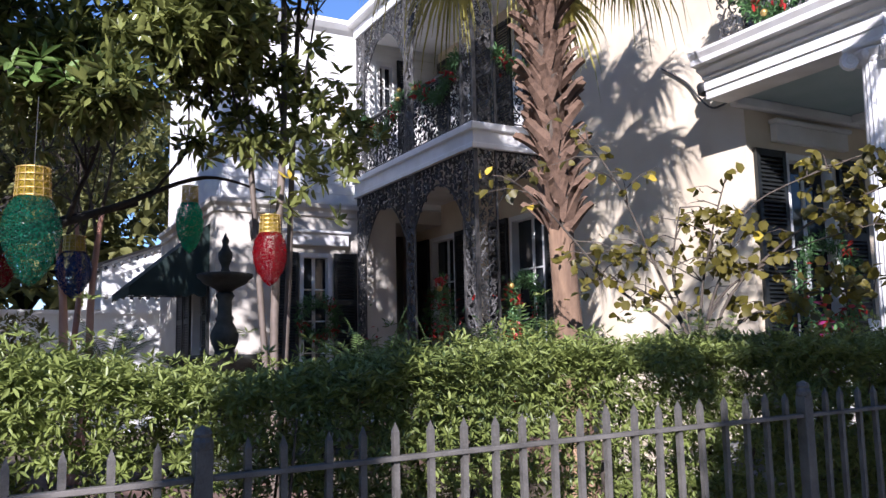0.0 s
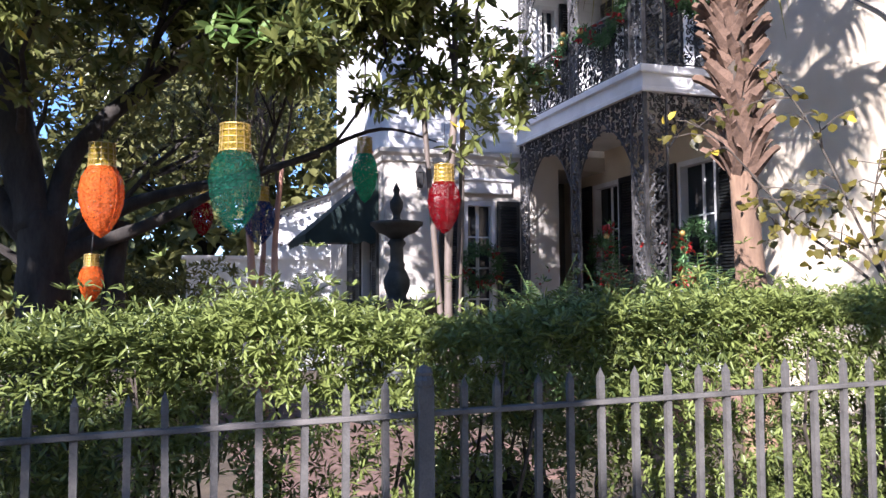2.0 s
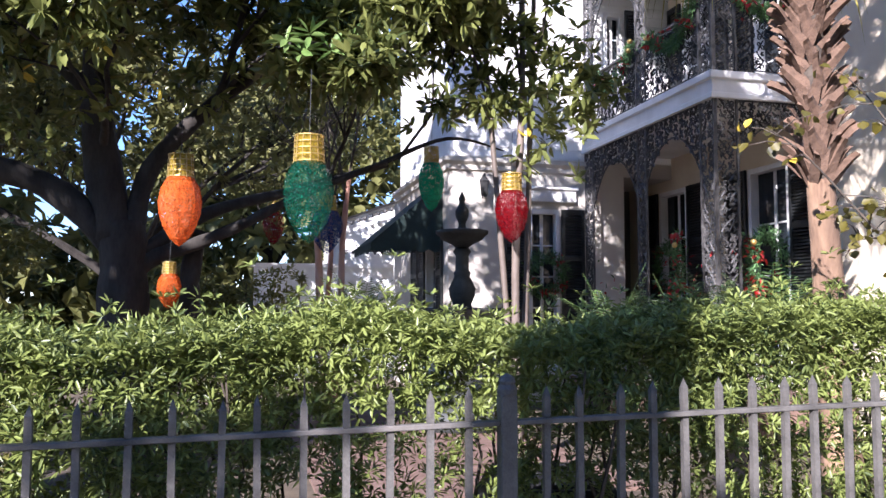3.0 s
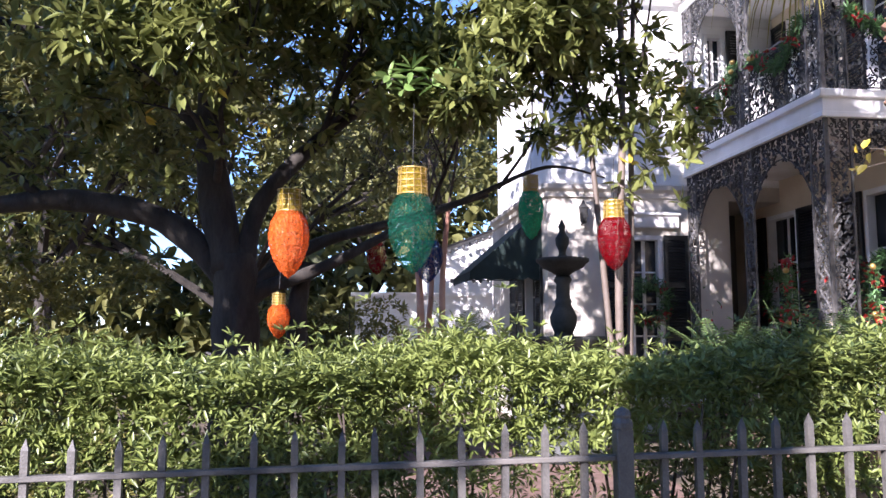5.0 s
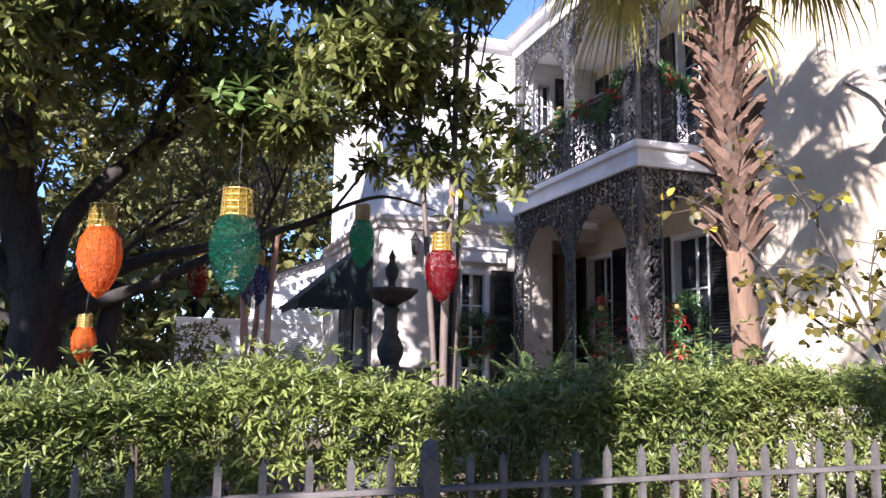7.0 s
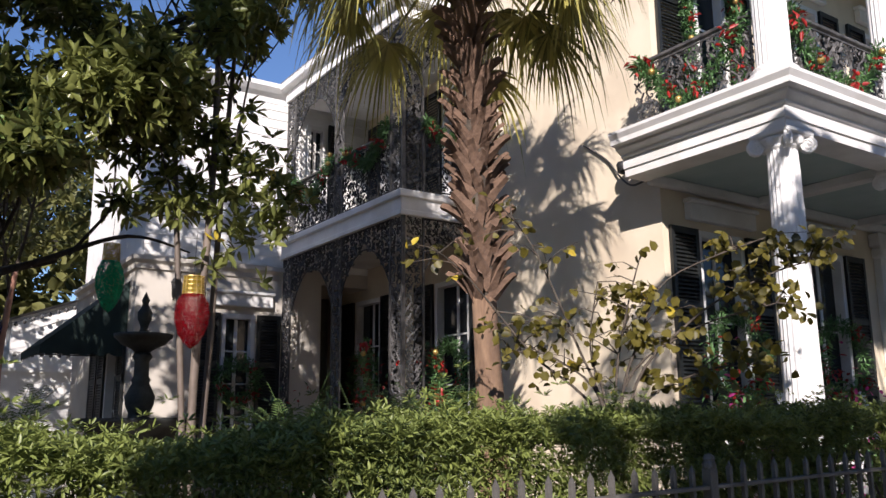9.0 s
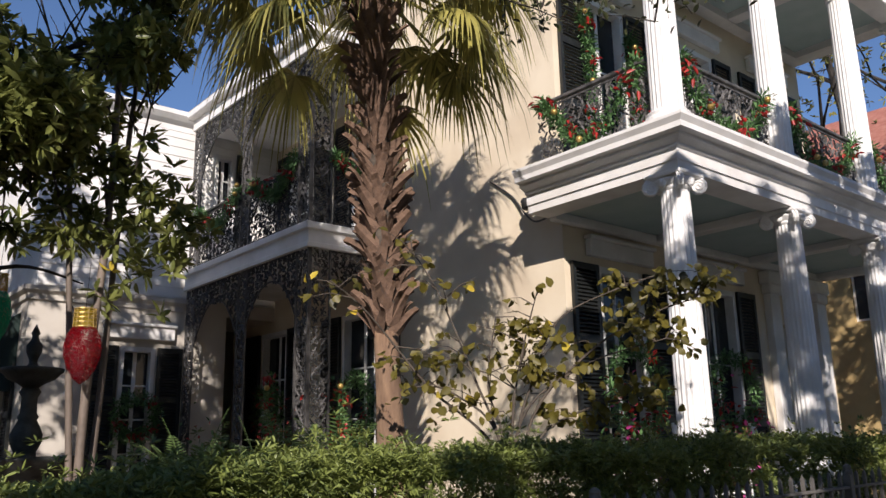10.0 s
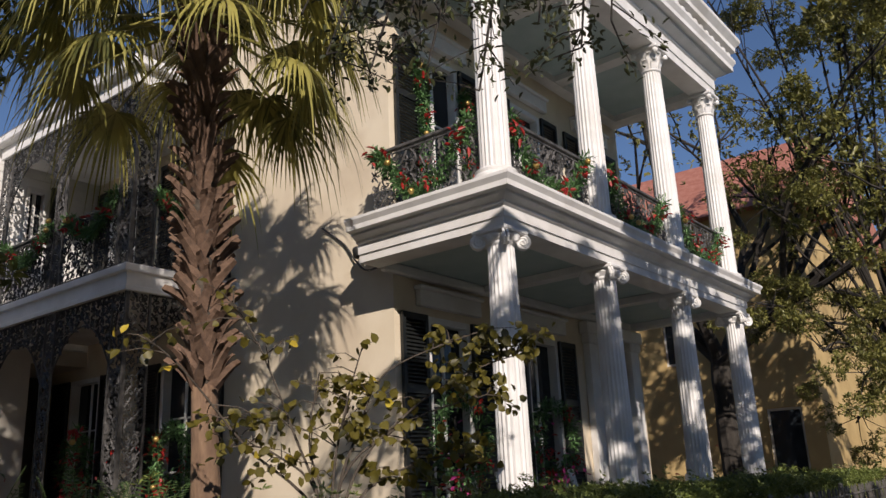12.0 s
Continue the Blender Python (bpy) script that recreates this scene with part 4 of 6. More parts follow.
def magnolia():
    base = Vector((-1.25, 8.2, 0))
    m = thing("magnolia_tree", base, "large spreading southern magnolia with glossy dark leaves", "tree")
    b = bmesh.new()
    tips = []
    limb(b, [(-1.25, 8.2, -0.05), (-1.27, 8.2, 0.7), (-1.28, 8.2, 1.6), (-1.3, 8.2, 2.35)], 0.3, 0.2, 14)
    limb(b, [(-1.36, 8.2, 2.2), (-1.54, 8.2, 3.23), (-1.56, 8.25, 4.37), (-1.53, 8.3, 5.4), (-1.4, 8.4, 6.6)], 0.19, 0.08, 10)
    limb(b, [(-1.32, 8.2, 2.1), (-1.97, 8.2, 2.67), (-2.75, 8.1, 2.84), (-3.4, 8.0, 2.77), (-4.3, 7.9, 2.6)], 0.15, 0.07, 9)
    limb(b, [(-1.54, 8.2, 3.3), (-1.69, 8.2, 3.62), (-2.18, 8.2, 4.0), (-2.73, 8.2, 4.37), (-3.6, 8.2, 4.6)], 0.09, 0.04, 8)
    limb(b, [(-1.22, 8.2, 2.2), (-1.07, 8.2, 2.86), (-0.49, 8.2, 3.53), (0.3, 8.2, 4.17), (0.95, 8.2, 4.8)], 0.11, 0.045, 9)
    limb(b, [(-1.28, 8.2, 1.8), (-1.0, 8.2, 2.03), (-0.68, 8.2, 2.14), (-0.24, 8.2, 2.34), (0.31, 8.2, 2.64), (1.06, 8.2, 2.97), (1.82, 8.2, 3.29), (2.43, 8.2, 3.19)], 0.1, 0.008, 9)
    limb(b, [(-1.25, 8.2, 1.95), (-0.57, 8.3, 2.45), (0.26, 8.4, 2.72), (1.23, 8.4, 3.03)], 0.085, 0.03, 8)
    limb(b, [(-1.15, 8.25, 0.4), (-0.75, 8.35, 1.2), (-0.7, 8.4, 1.9), (-0.62, 8.4, 2.3)], 0.13, 0.08, 8)
    for s, w, l, r in (((-1.55, 8.2, 4.2), (0.8, -0.3, 0.6), 1.6, 0.06), ((-1.5, 8.3, 5.3), (-0.6, -0.4, 0.6), 1.6, 0.06), ((-3.0, 8.1, 2.8), (-0.6, -0.5, 0.6), 1.3, 0.05), ((-2.9, 8.2, 4.4), (-0.3, -0.5, 0.7), 1.3, 0.04),
                       ((-0.5, 8.2, 3.5), (0.4, -0.7, 0.5), 1.3, 0.045), ((0.6, 8.2, 4.5), (0.6, -0.2, 0.5), 1.5, 0.04), ((1.3, 8.2, 3.05), (0.6, 0.0, 0.6), 1.1, 0.025), ((0.6, 8.2, 2.8), (0.2, -0.6, 0.6), 1.0, 0.025), ((-1.5, 8.2, 3.0), (0.3, -0.8, 0.4), 1.3, 0.045),
                       ((-1.45, 8.4, 6.4), (0.4, -0.2, 0.8), 1.5, 0.05), ((-2.2, 8.2, 4.0), (-0.3, -0.8, 0.5), 1.2, 0.04)):
        grow(b, s, w, l, r, 3, tips)
    part("trunk", b, BARK, m, "", True)
    blobs = [(*t, 0.34) for t in tips]
    for x, y, z, r in ((-2.2, 7.6, 5.0, 1.1), (-0.6, 7.4, 4.9, 1.0), (0.5, 7.6, 4.6, 0.9), (1.3, 7.8, 4.6, 0.8), (-3.6, 7.8, 4.4, 1.1), (-3.0, 8.0, 5.8, 1.2), (-1.2, 8.0, 6.2, 1.2), (0.6, 8.2, 5.7, 1.1), (-4.6, 8.2, 3.4, 0.9),
                       (-2.6, 8.3, 3.6, 0.7), (-0.3, 8.0, 3.9, 0.7), (1.9, 7.9, 3.9, 0.5), (2.35, 7.8, 3.4, 0.4), (2.6, 7.9, 3.9, 0.42), (2.9, 7.8, 3.3, 0.3), (2.35, 8.0, 4.4, 0.4), (2.75, 7.7, 3.0, 0.3), (3.0, 7.8, 3.6, 0.36), (2.7, 7.9, 4.3, 0.42), (3.15, 7.9, 4.2, 0.3), (2.2, 7.8, 3.9, 0.4), (1.7, 7.8, 4.4, 0.5), (1.0, 7.8, 3.9, 0.55), (1.5, 7.9, 3.7, 0.4), (1.9, 8.0, 4.9, 0.5), (0.2, 7.7, 3.7, 0.5), (-0.9, 7.6, 4.2, 0.7), (-0.2, 7.5, 4.4, 0.6), (2.5, 8.0, 4.9, 0.45), (-2.0, 7.9, 4.4, 0.7), (-3.4, 7.8, 3.5, 0.6), (3.2, 7.8, 3.5, 0.35), (3.25, 7.9, 3.9, 0.3), (2.0, 7.8, 4.5, 0.4), (2.5, 7.8, 3.6, 0.4), (2.6, 7.8, 4.1, 0.4), (2.9, 7.8, 3.5, 0.35), (3.1, 7.8, 3.7, 0.35), (2.3, 7.8, 3.7, 0.4), (2.8, 7.9, 4.6, 0.4), (2.2, 7.9, 5.0, 0.45), (1.8, 7.8, 4.1, 0.4), (-1.6, 6.7, 3.85, 0.5), (-1.0, 6.9, 3.8, 0.45), (-2.3, 6.6, 3.9, 0.5), (-1.9, 6.9, 4.3, 0.5), (0.2, 8.6, 6.6, 1.1), (1.4, 8.6, 6.4, 1.0), (-1.0, 8.8, 7.2, 1.2), (-2.6, 8.6, 7.0, 1.2), (2.2, 8.4, 5.6, 0.7), (-1.2, 7.8, 3.7, 0.6), (-3.6, 9.2, 2.9, 0.7)):
        for k in range(7 if x < 0.3 else 5):
            blobs.append((x + random.uniform(-1, 1) * r, y + random.uniform(-1, 1) * r * 0.8, z + random.uniform(-0.8, 0.8) * r, r * random.uniform(0.3, 0.6)))
    bs, w, L, W = foliage(blobs, 8300, 7, (0.1, 0.19), (0.045, 0.075))
    keep = ~((bs[:, 0] > 1.1) & (bs[:, 0] < 2.05) & (bs[:, 2] < 3.2)) & ~((bs[:, 0] < 0.5) & (bs[:, 0] > -1.2) & (bs[:, 1] < 7.4) & (bs[:, 2] < 3.25))
    bs, w, L, W = bs[keep], w[keep], L[keep], W[keep]
    tagged(link("leaves", leaf_mesh("leaves", bs, w, L, W), MAGLEAF, m), kind="stuff")
    bs, w, L, W = foliage([b_ for b_ in blobs if b_[0] > -2.5], 60, 3, (0.1, 0.17), (0.05, 0.075))
    tagged(link("yellow_leaves", leaf_mesh("yellow_leaves", bs, w, L, W), YELLOWLEAF, m, "a few yellowed leaves"), kind="stuff")
    bt = bmesh.new()
    limb(bt, [(-0.5, 8.2, 3.53), (-0.1, 7.4, 3.75), (0.25, 6.7, 3.7), (0.8, 6.62, 3.57)], 0.03, 0.006, 5)
    part("branch", bt, BARK, m)
    fresh = np.array([(0.08, 6.6, 3.68), (0.26, 6.58, 3.75), (0.43, 6.6, 3.63), (0.2, 6.62, 3.6), (0.8, 6.6, 3.6), (0.62, 6.62, 3.68)])
    bs, w, L, W = whorls(fresh, np.tile((-0.2, -0.7, 0.6), (len(fresh), 1)), 8, (0.15, 0.21), (0.055, 0.075), (0.8, 1.5))
    tagged(link("fresh_leaves", leaf_mesh("fresh_leaves", bs, w, L, W), MAGFRESH, m, "bright sunlit green leaves"), kind="stuff")
    return m


magnolia()


def small_tree(name, label, at, stems, material, leaf, n, size, seed):
    """A slim tree with several stems; stems of (way, length, radius)."""
    random.seed(seed)
    t = thing(name, at, label, "tree")
    tips = []
    tw = bmesh.new()
    for w, l, r in stems:
        w = Vector(w).normalized()
        o = Vector(at)
        side_ = Vector((random.uniform(-0.08, 0.08), random.uniform(-0.08, 0.08), 0))
        b = bmesh.new()
        line = limb(b, [o, o + w * l * 0.35 + side_, o + w * l * 0.7 - side_ * 0.5, o + w * l], r, r * 0.55, 8)
        part("trunk", b, material, t, "", True)
        for k in range(3):
            d = (w + Vector((random.uniform(-1, 1), random.uniform(-1, 1), 0.2)) * 0.4).normalized()
            grow(tw, line[-1 - 3 * k], d, 1.5, r * 0.42, 2, tips, 0.25)
    tagged(part("twig", tw, TWIG, t), kind="stuff")
    if n:
        bs, w, L, W = foliage([(*q, 0.25) for q in tips], n, 6, size, (size[0] * 0.4, size[1] * 0.4))
        tagged(link("leaves", leaf_mesh("leaves", bs, w, L, W), leaf, t), kind="stuff")
    return t


small_tree("crape_myrtle", "slim grey crape myrtle with bare winter twigs", (2.45, 7.85, 0), (((0.01, 0, 1), 5.4, 0.052), ((-0.07, 0.03, 1), 5.0, 0.04), ((0.06, 0.05, 1), 5.6, 0.042)), BARKLIGHT, OAKLEAF, 60, (0.05, 0.09), 3)
small_tree("crape_myrtle", "pink-barked crape myrtle beside the white outbuilding", (0.98, 11.2, 0), (((-0.09, 0, 1), 3.2, 0.07), ((0.07, 0.03, 1), 3.4, 0.06), ((-0.01, 0.1, 1), 3.3, 0.05)), BARKPINK, OAKLEAF, 120, (0.05, 0.09), 4)


def big_tree(name, label, at, height, radius, n, leaf, seed, size=(0.12, 0.24), lift=0.45):
    """A full tree: tapered trunk, forked limbs and an uneven crown of leaf clumps."""
    random.seed(seed)
    t = thing(name, at, label, "tree")
    b, tips = bmesh.new(), []
    o = Vector(at)
    fork = o + Z * height * lift * 0.7
    limb(b, [o, o + Vector((0.1, 0.05, height * 0.2)), fork], height * 0.02, height * 0.015, 10)
    for k in range(6):
        a = k * 1.05 + random.uniform(-0.3, 0.3)
        grow(b, fork - Z * random.uniform(0, 0.5), (math.cos(a), math.sin(a), random.uniform(0.5, 1.5)), height * 0.3, height * 0.012, 3, tips, 0.35)
    part("trunk", b, BARK, t)
    blobs = []
    for q in tips:
        blobs.append((*q, radius * random.uniform(0.12, 0.24)))
    bs, w, L, W = foliage(blobs, n, 5, size, (size[0] * 0.5, size[1] * 0.5))
    tagged(link("leaves", leaf_mesh("leaves", bs, w, L, W), leaf, t), kind="stuff")
    return t


big_tree("oak_tree", "tall leafy oak beyond the gallery", (19.6, 6.9, 0), 14, 5, 2600, OAKLEAF, 12, (0.08, 0.16))
big_tree("shade_tree", "yellowing garden tree beyond the magnolia", (-5.6, 15.5, 0), 9, 4.5, 4600, FARLEAF, 13)
big_tree("shade_tree", "yellow-green street tree far behind the garden", (-9, 22, 0), 12, 6, 2600, FARLEAF, 14, (0.2, 0.35))
big_tree("shade_tree", "yellow-green tree behind the white outbuilding", (1.0, 30, 0), 11, 6, 2200, FARLEAF, 15, (0.25, 0.4))

big_tree("shade_tree", "dark leafy garden tree behind the magnolia", (-2.3, 15.6, 0), 8, 4.0, 3000, FARLEAF, 18, (0.1, 0.2), 0.4)

# ---- outbuilding and neighbour ----
shed = thing("outbuilding", (3.0, 20, 0), "white boarded outbuilding with a low gable", "building")
b = bmesh.new()
v = [b.verts.new(p) for p in ((2.2, 20, 0), (8, 20, 0), (8, 20, 4.3), (5.6, 20, 4.9), (2.2, 20, 3.65), (2.2, 26, 0), (8, 26, 0), (8, 26, 4.3), (5.6, 26, 4.9), (2.2, 26, 3.65))]
for f in ((0, 1, 2, 3, 4), (9, 8, 7, 6, 5), (0, 4, 9, 5), (1, 6, 7, 2)):
    b.faces.new([v[i] for i in f])
part("wall", b, SIDING, shed)
b = bmesh.new()
for p, q in (((2.0, 3.62), (5.6, 4.95)), ((5.6, 4.95), (8.2, 4.3))):
    vs = [b.verts.new(x) for x in ((p[0], 19.8, p[1]), (q[0], 19.8, q[1]), (q[0], 26.2, q[1]), (p[0], 26.2, p[1]))]
    b.faces.new(vs)
bmesh.ops.solidify(b, geom=b.faces[:], thickness=0.1)
part("roof", b, ROOFTIN, shed)
gw = bmesh.new()
wall(gw, "y", 18.5, 0.2, 0.1, 3.2, 0, 2.45)
box(gw, 0.0, 3.2, 18.44, 18.76, 2.45, 2.53)
tagged(part("garden_wall", gw, SIDING), "white painted garden wall in the sun", "wall", kind="structure")

nb = thing("neighbour_house", (24, 6, 0), "ochre plastered neighbouring house with a red roof", "building")
part("wall", wall(bmesh.new(), "x", 22.5, 0.4, 5.5, 20, 0, 8.6, [(6.0, 6.9, 1.2, 3.2), (8.6, 9.5, 4.6, 6.4)]), OCHRE, nb)
part("wall", wall(bmesh.new(), "y", 5.5, 0.4, 22.9, 34, 0, 8.6), OCHRE, nb)
b = bmesh.new()
vs = [b.verts.new(p) for p in ((22.1, 5.1, 8.6), (34, 5.1, 8.6), (34, 20.4, 8.6), (22.1, 20.4, 8.6), (25.5, 5.3, 11.4), (31, 5.3, 11.4), (31, 17, 11.4), (25.5, 17, 11.4))]
for f in ((0, 1, 5, 4), (1, 2, 6, 5), (2, 3, 7, 6), (3, 0, 4, 7), (4, 5, 6, 7), (3, 2, 1, 0)):
    b.faces.new([vs[i] for i in f])
part("roof", b, TILE_RED, nb)
for y, z0, z1 in ((6.45, 1.2, 3.2), (9.05, 4.6, 6.4)):
    w_ = part("window", box(bmesh.new(), 22.6, 22.7, y - 0.45, y + 0.45, z0, z1), WHITE, nb)
    part("pane", box(bmesh.new(), 22.58, 22.596, y - 0.38, y + 0.38, z0 + 0.07, z1 - 0.07), GLASS, w_)


# ---- giant lamp-shaped ornaments hung in the magnolia ----
BULB_MATS = {"orange": net("orange_netting", (0.95, 0.2, 0.03), 0.2), "green": net("green_netting", (0.003, 0.125, 0.07), 0.09),
             "blue": net("blue_netting", (0.01, 0.04, 0.22), 0.13), "red": net("red_netting", (0.3, 0.001, 0.006), 0.13)}
# green brightened to make up for the sun this shaded bulb lacks
BULB_MATS["emerald"] = net("brightened_emerald_netting", (0.01, 0.5, 0.24), 0.19)
GOLDNET = net("gold_netting", (0.52, 0.36, 0.04), 0.17)


def ornament(colour, x, y, z, h, w, hang):
    """x, y, z: the join of cap and bulb; h: the bulb's height below it; w: its width; hang: length of the wire above."""
    o = thing("light_bulb_ornament", (x, y, z), "giant %s netted bulb ornament with gold cap in the magnolia" % colour, "ornament", "hanging bulb ornaments")
    prof = [(0.06, -1.0), (0.2, -0.92), (0.37, -0.74), (0.47, -0.54), (0.5, -0.36), (0.44, -0.15), (0.34, -0.04), (0.3, 0.0)]
    fine = []
    for (r0, z0), (r1, z1) in zip(prof, prof[1:]):
        fine += [(r0 + (r1 - r0) * k / 3, z0 + (z1 - z0) * k / 3) for k in range(3)]
    fine = [(0.01, -1.03)] + fine + [prof[-1]]
    b = lathe(bmesh.new(), [(r * w, q * h) for r, q in fine], (x, y, z), 24)
    body = part("bulb", b, BULB_MATS[colour], o, "%s sparkling netting" % colour, True)
    f = bmesh.new()
    for k in range(8):
        a = k * math.pi / 4
        tube(f, [(x + (r * w + 0.003) * math.cos(a), y + (r * w + 0.003) * math.sin(a), z + q * h) for r, q in fine[1:]], 0.003, 3, False)
    for r, q in prof[1:]:
        tube(f, [(x + (r * w + 0.003) * math.cos(k * 0.3927), y + (r * w + 0.003) * math.sin(k * 0.3927), z + q * h) for k in range(17)], 0.003, 3, False)
    part("wire_frame", f, BULB_MATS[colour], o)
    ch = h * 0.36
    c = lathe(bmesh.new(), ((0.3 * w, 0.0), (0.31 * w, 0.1 * ch), (0.29 * w, 0.5 * ch), (0.27 * w, ch), (0.02 * w, ch * 1.02)), (x, y, z), 20)
    cap = part("cap", c, GOLDNET, o, "gold netted socket cap", True)
    g = bmesh.new()
    for j in range(5):
        tube(g, [(x + 0.305 * w * math.cos(k * 0.3927), y + 0.305 * w * math.sin(k * 0.3927), z + ch * (0.05 + j * 0.23)) for k in range(17)], 0.004, 3, False)
    for k in range(12):
        a = k * math.pi / 6
        tube(g, [(x + 0.31 * w * math.cos(a), y + 0.31 * w * math.sin(a), z), (x + 0.28 * w * math.cos(a), y + 0.28 * w * math.sin(a), z + ch)], 0.004, 3, False)
    tagged(part("grid", g, GOLD, cap), kind="stuff")
    part("hanging_wire", tube(bmesh.new(), [(x, y, z + ch), (x + 0.01, y, z + ch + hang)], 0.003, 4), WIRE, o)
    return o


ornament("orange", -0.74, 7.3, 2.64, 0.56, 0.35, 0.5)
ornament("orange", -0.85, 7.8, 1.85, 0.3, 0.2, 0.2)
ornament("green", 0.24, 6.2, 2.62, 0.58, 0.37, 0.5)
ornament("blue", 0.89, 11.04, 2.84, 0.56, 0.42, 0.4)
ornament("red", 0.11, 9.1, 2.58, 0.34, 0.22, 0.3)
ornament("emerald", 1.93, 9.4, 3.24, 0.55, 0.3, 0.3)
ornament("red", 2.27, 7.5, 2.66, 0.48, 0.32, 0.4)


# ---- fountain ----
def fountain(x, y):
    f = thing("fountain", (x, y, 0), "dark tiered cast iron garden fountain with round bowls", "fountain")
    part("basin", lathe(bmesh.new(), ((0.62, 0), (0.66, 0.1), (0.6, 0.3), (0.16, 0.5), (0.14, 1.05), (0.2, 1.2), (0.55, 1.36), (0.72, 1.5), (0.74, 1.55), (0.68, 1.55), (0.5, 1.42), (0.1, 1.4)), (x, y, 0), 30), STONEDARK, f, "", True)
    part("stem", lathe(bmesh.new(), ((0.2, 1.4), (0.21, 1.48), (0.13, 1.54), (0.12, 1.6), (0.165, 1.7), (0.175, 1.8), (0.13, 1.9), (0.1, 1.96), (0.115, 2.0), (0.09, 2.04), (0.085, 2.22), (0.12, 2.28), (0.09, 2.33)), (x, y, 0), 20), STONEDARK, f, "", True)
    part("bowl", lathe(bmesh.new(), ((0.08, 2.33), (0.15, 2.38), (0.26, 2.43), (0.3, 2.48), (0.34, 2.51), (0.345, 2.55), (0.3, 2.56), (0.1, 2.49)), (x, y, 0), 26), STONEDARK, f, "", True)
    part("finial", lathe(bmesh.new(), ((0.06, 2.48), (0.08, 2.55), (0.045, 2.62), (0.05, 2.66), (0.085, 2.74), (0.09, 2.82), (0.05, 2.88), (0.035, 2.93), (0.05, 2.97), (0.0, 3.08)), (x, y, 0), 16), STONEDARK, f, "", True)
    return f


fountain(2.58, 10.4)


# ---- trees added out of view on the street side, which shade the hedge, magnolia and lower gallery ----
def canopy(name, label, at, fork, radius, clumps, n, leaf, size, seed, spread=0.7):
    """A tree whose limbs reach out to clumps (x, y, z, radius) of leaves."""
    random.seed(seed)
    t = thing(name, at, label, "tree")
    b, tips, o = bmesh.new(), [], Vector(at)
    top = Vector((at[0] + 0.1, at[1], fork))
    limb(b, [o - Z * 0.05, o + Z * fork * 0.4 + Vector((0.05, 0.03, 0)), top], radius * 1.15, radius * 0.85, 12)
    blobs = []
    for x, y, z, r in clumps:
        c = Vector((x, y, z))
        mid = top.lerp(c, 0.5) + Vector((random.uniform(-0.3, 0.3), random.uniform(-0.3, 0.3), 0.35))
        limb(b, [top - Z * random.uniform(0, 0.6), mid, c], radius * 0.3, 0.02, 6)
        for k in range(7):
            e = c + Vector((random.uniform(-1, 1), random.uniform(-1, 1), random.uniform(-0.8, 0.8))) * r
            tube(b, [c.lerp(mid, random.uniform(0, 0.3)), c.lerp(e, 0.5) + Z * 0.06, e], [0.014, 0.009, 0.004], 4, False)
            blobs.append((*e, r * random.uniform(0.3, 0.55) * spread))
    part("trunk", b, BARK, t)
    bs, w, L, W = foliage(blobs, n, 6, size, (size[0] * 0.42, size[1] * 0.42))
    tagged(link("leaves", leaf_mesh("leaves", bs, w, L, W), leaf, t), kind="stuff")
    return t


random.seed(21)


def along(c, d, z, r):
    """A clump by its place across (c) and along (d) the sun's way."""
    return (0.755 * c + 0.656 * d, -0.656 * c + 0.755 * d, z, r)


# out of view: trunk darkens a band of hedge, crown shades the balcony
canopy("sun_blocking_oak", "unseen tall oak added to shade hedge and balcony, with a high spreading crown", (-3.5, -2.2, 0), 5.6, 0.32,
       [along(random.uniform(-4.0, -1.8), random.uniform(-3.2, 1.0), random.uniform(9.3, 11.8), 0.75) for k in range(20)], 3600, OAKLEAF, (0.09, 0.16), 31)
# unseen tree, added only to throw broken shade on the left fence
canopy("sun_blocking_oak", "unseen oak added to dapple the left fence, with a thin low crown", (-5.6, -3.5, 0), 3.0, 0.12,
       [(random.uniform(-8.6, -4.0), random.uniform(-3.6, -3.0), random.uniform(4.0, 4.85), 0.45) for k in range(22)], 2300, OAKLEAF, (0.07, 0.13), 36)
# only its drooping branch is in sight; the crown is added to dapple the gallery
before_gallery = canopy("sun_blocking_oak", "street oak before the gallery, with an unseen dense crown added for shade", (6.4, -1.5, 0), 2.9, 0.17,
       [(random.uniform(1.5, 9.2), random.uniform(-2.6, -0.8), random.uniform(4.2, 7.4), 0.7) for k in range(34)]
       + [(random.uniform(6.0, 8.5), random.uniform(0.0, 1.6), random.uniform(6.2, 7.6), 0.6) for k in range(8)], 11500, OAKLEAF, (0.06, 0.12), 32)
# added out of sight to keep sun off the right stretch of hedge
canopy("sun_blocking_oak", "unseen young oak added to shade the right hedge, with a dense crown", (1.6, -3.4, 0), 3.0, 0.12,
       [(random.uniform(-1.75, -0.2), random.uniform(-3.7, -2.9), random.uniform(4.4, 6.0), 0.5) for k in range(28)]
       + [(random.uniform(1.2, 5.6), random.uniform(-3.7, -2.9), random.uniform(4.4, 6.0), 0.5) for k in range(22)], 11000, OAKLEAF, (0.07, 0.13), 34)


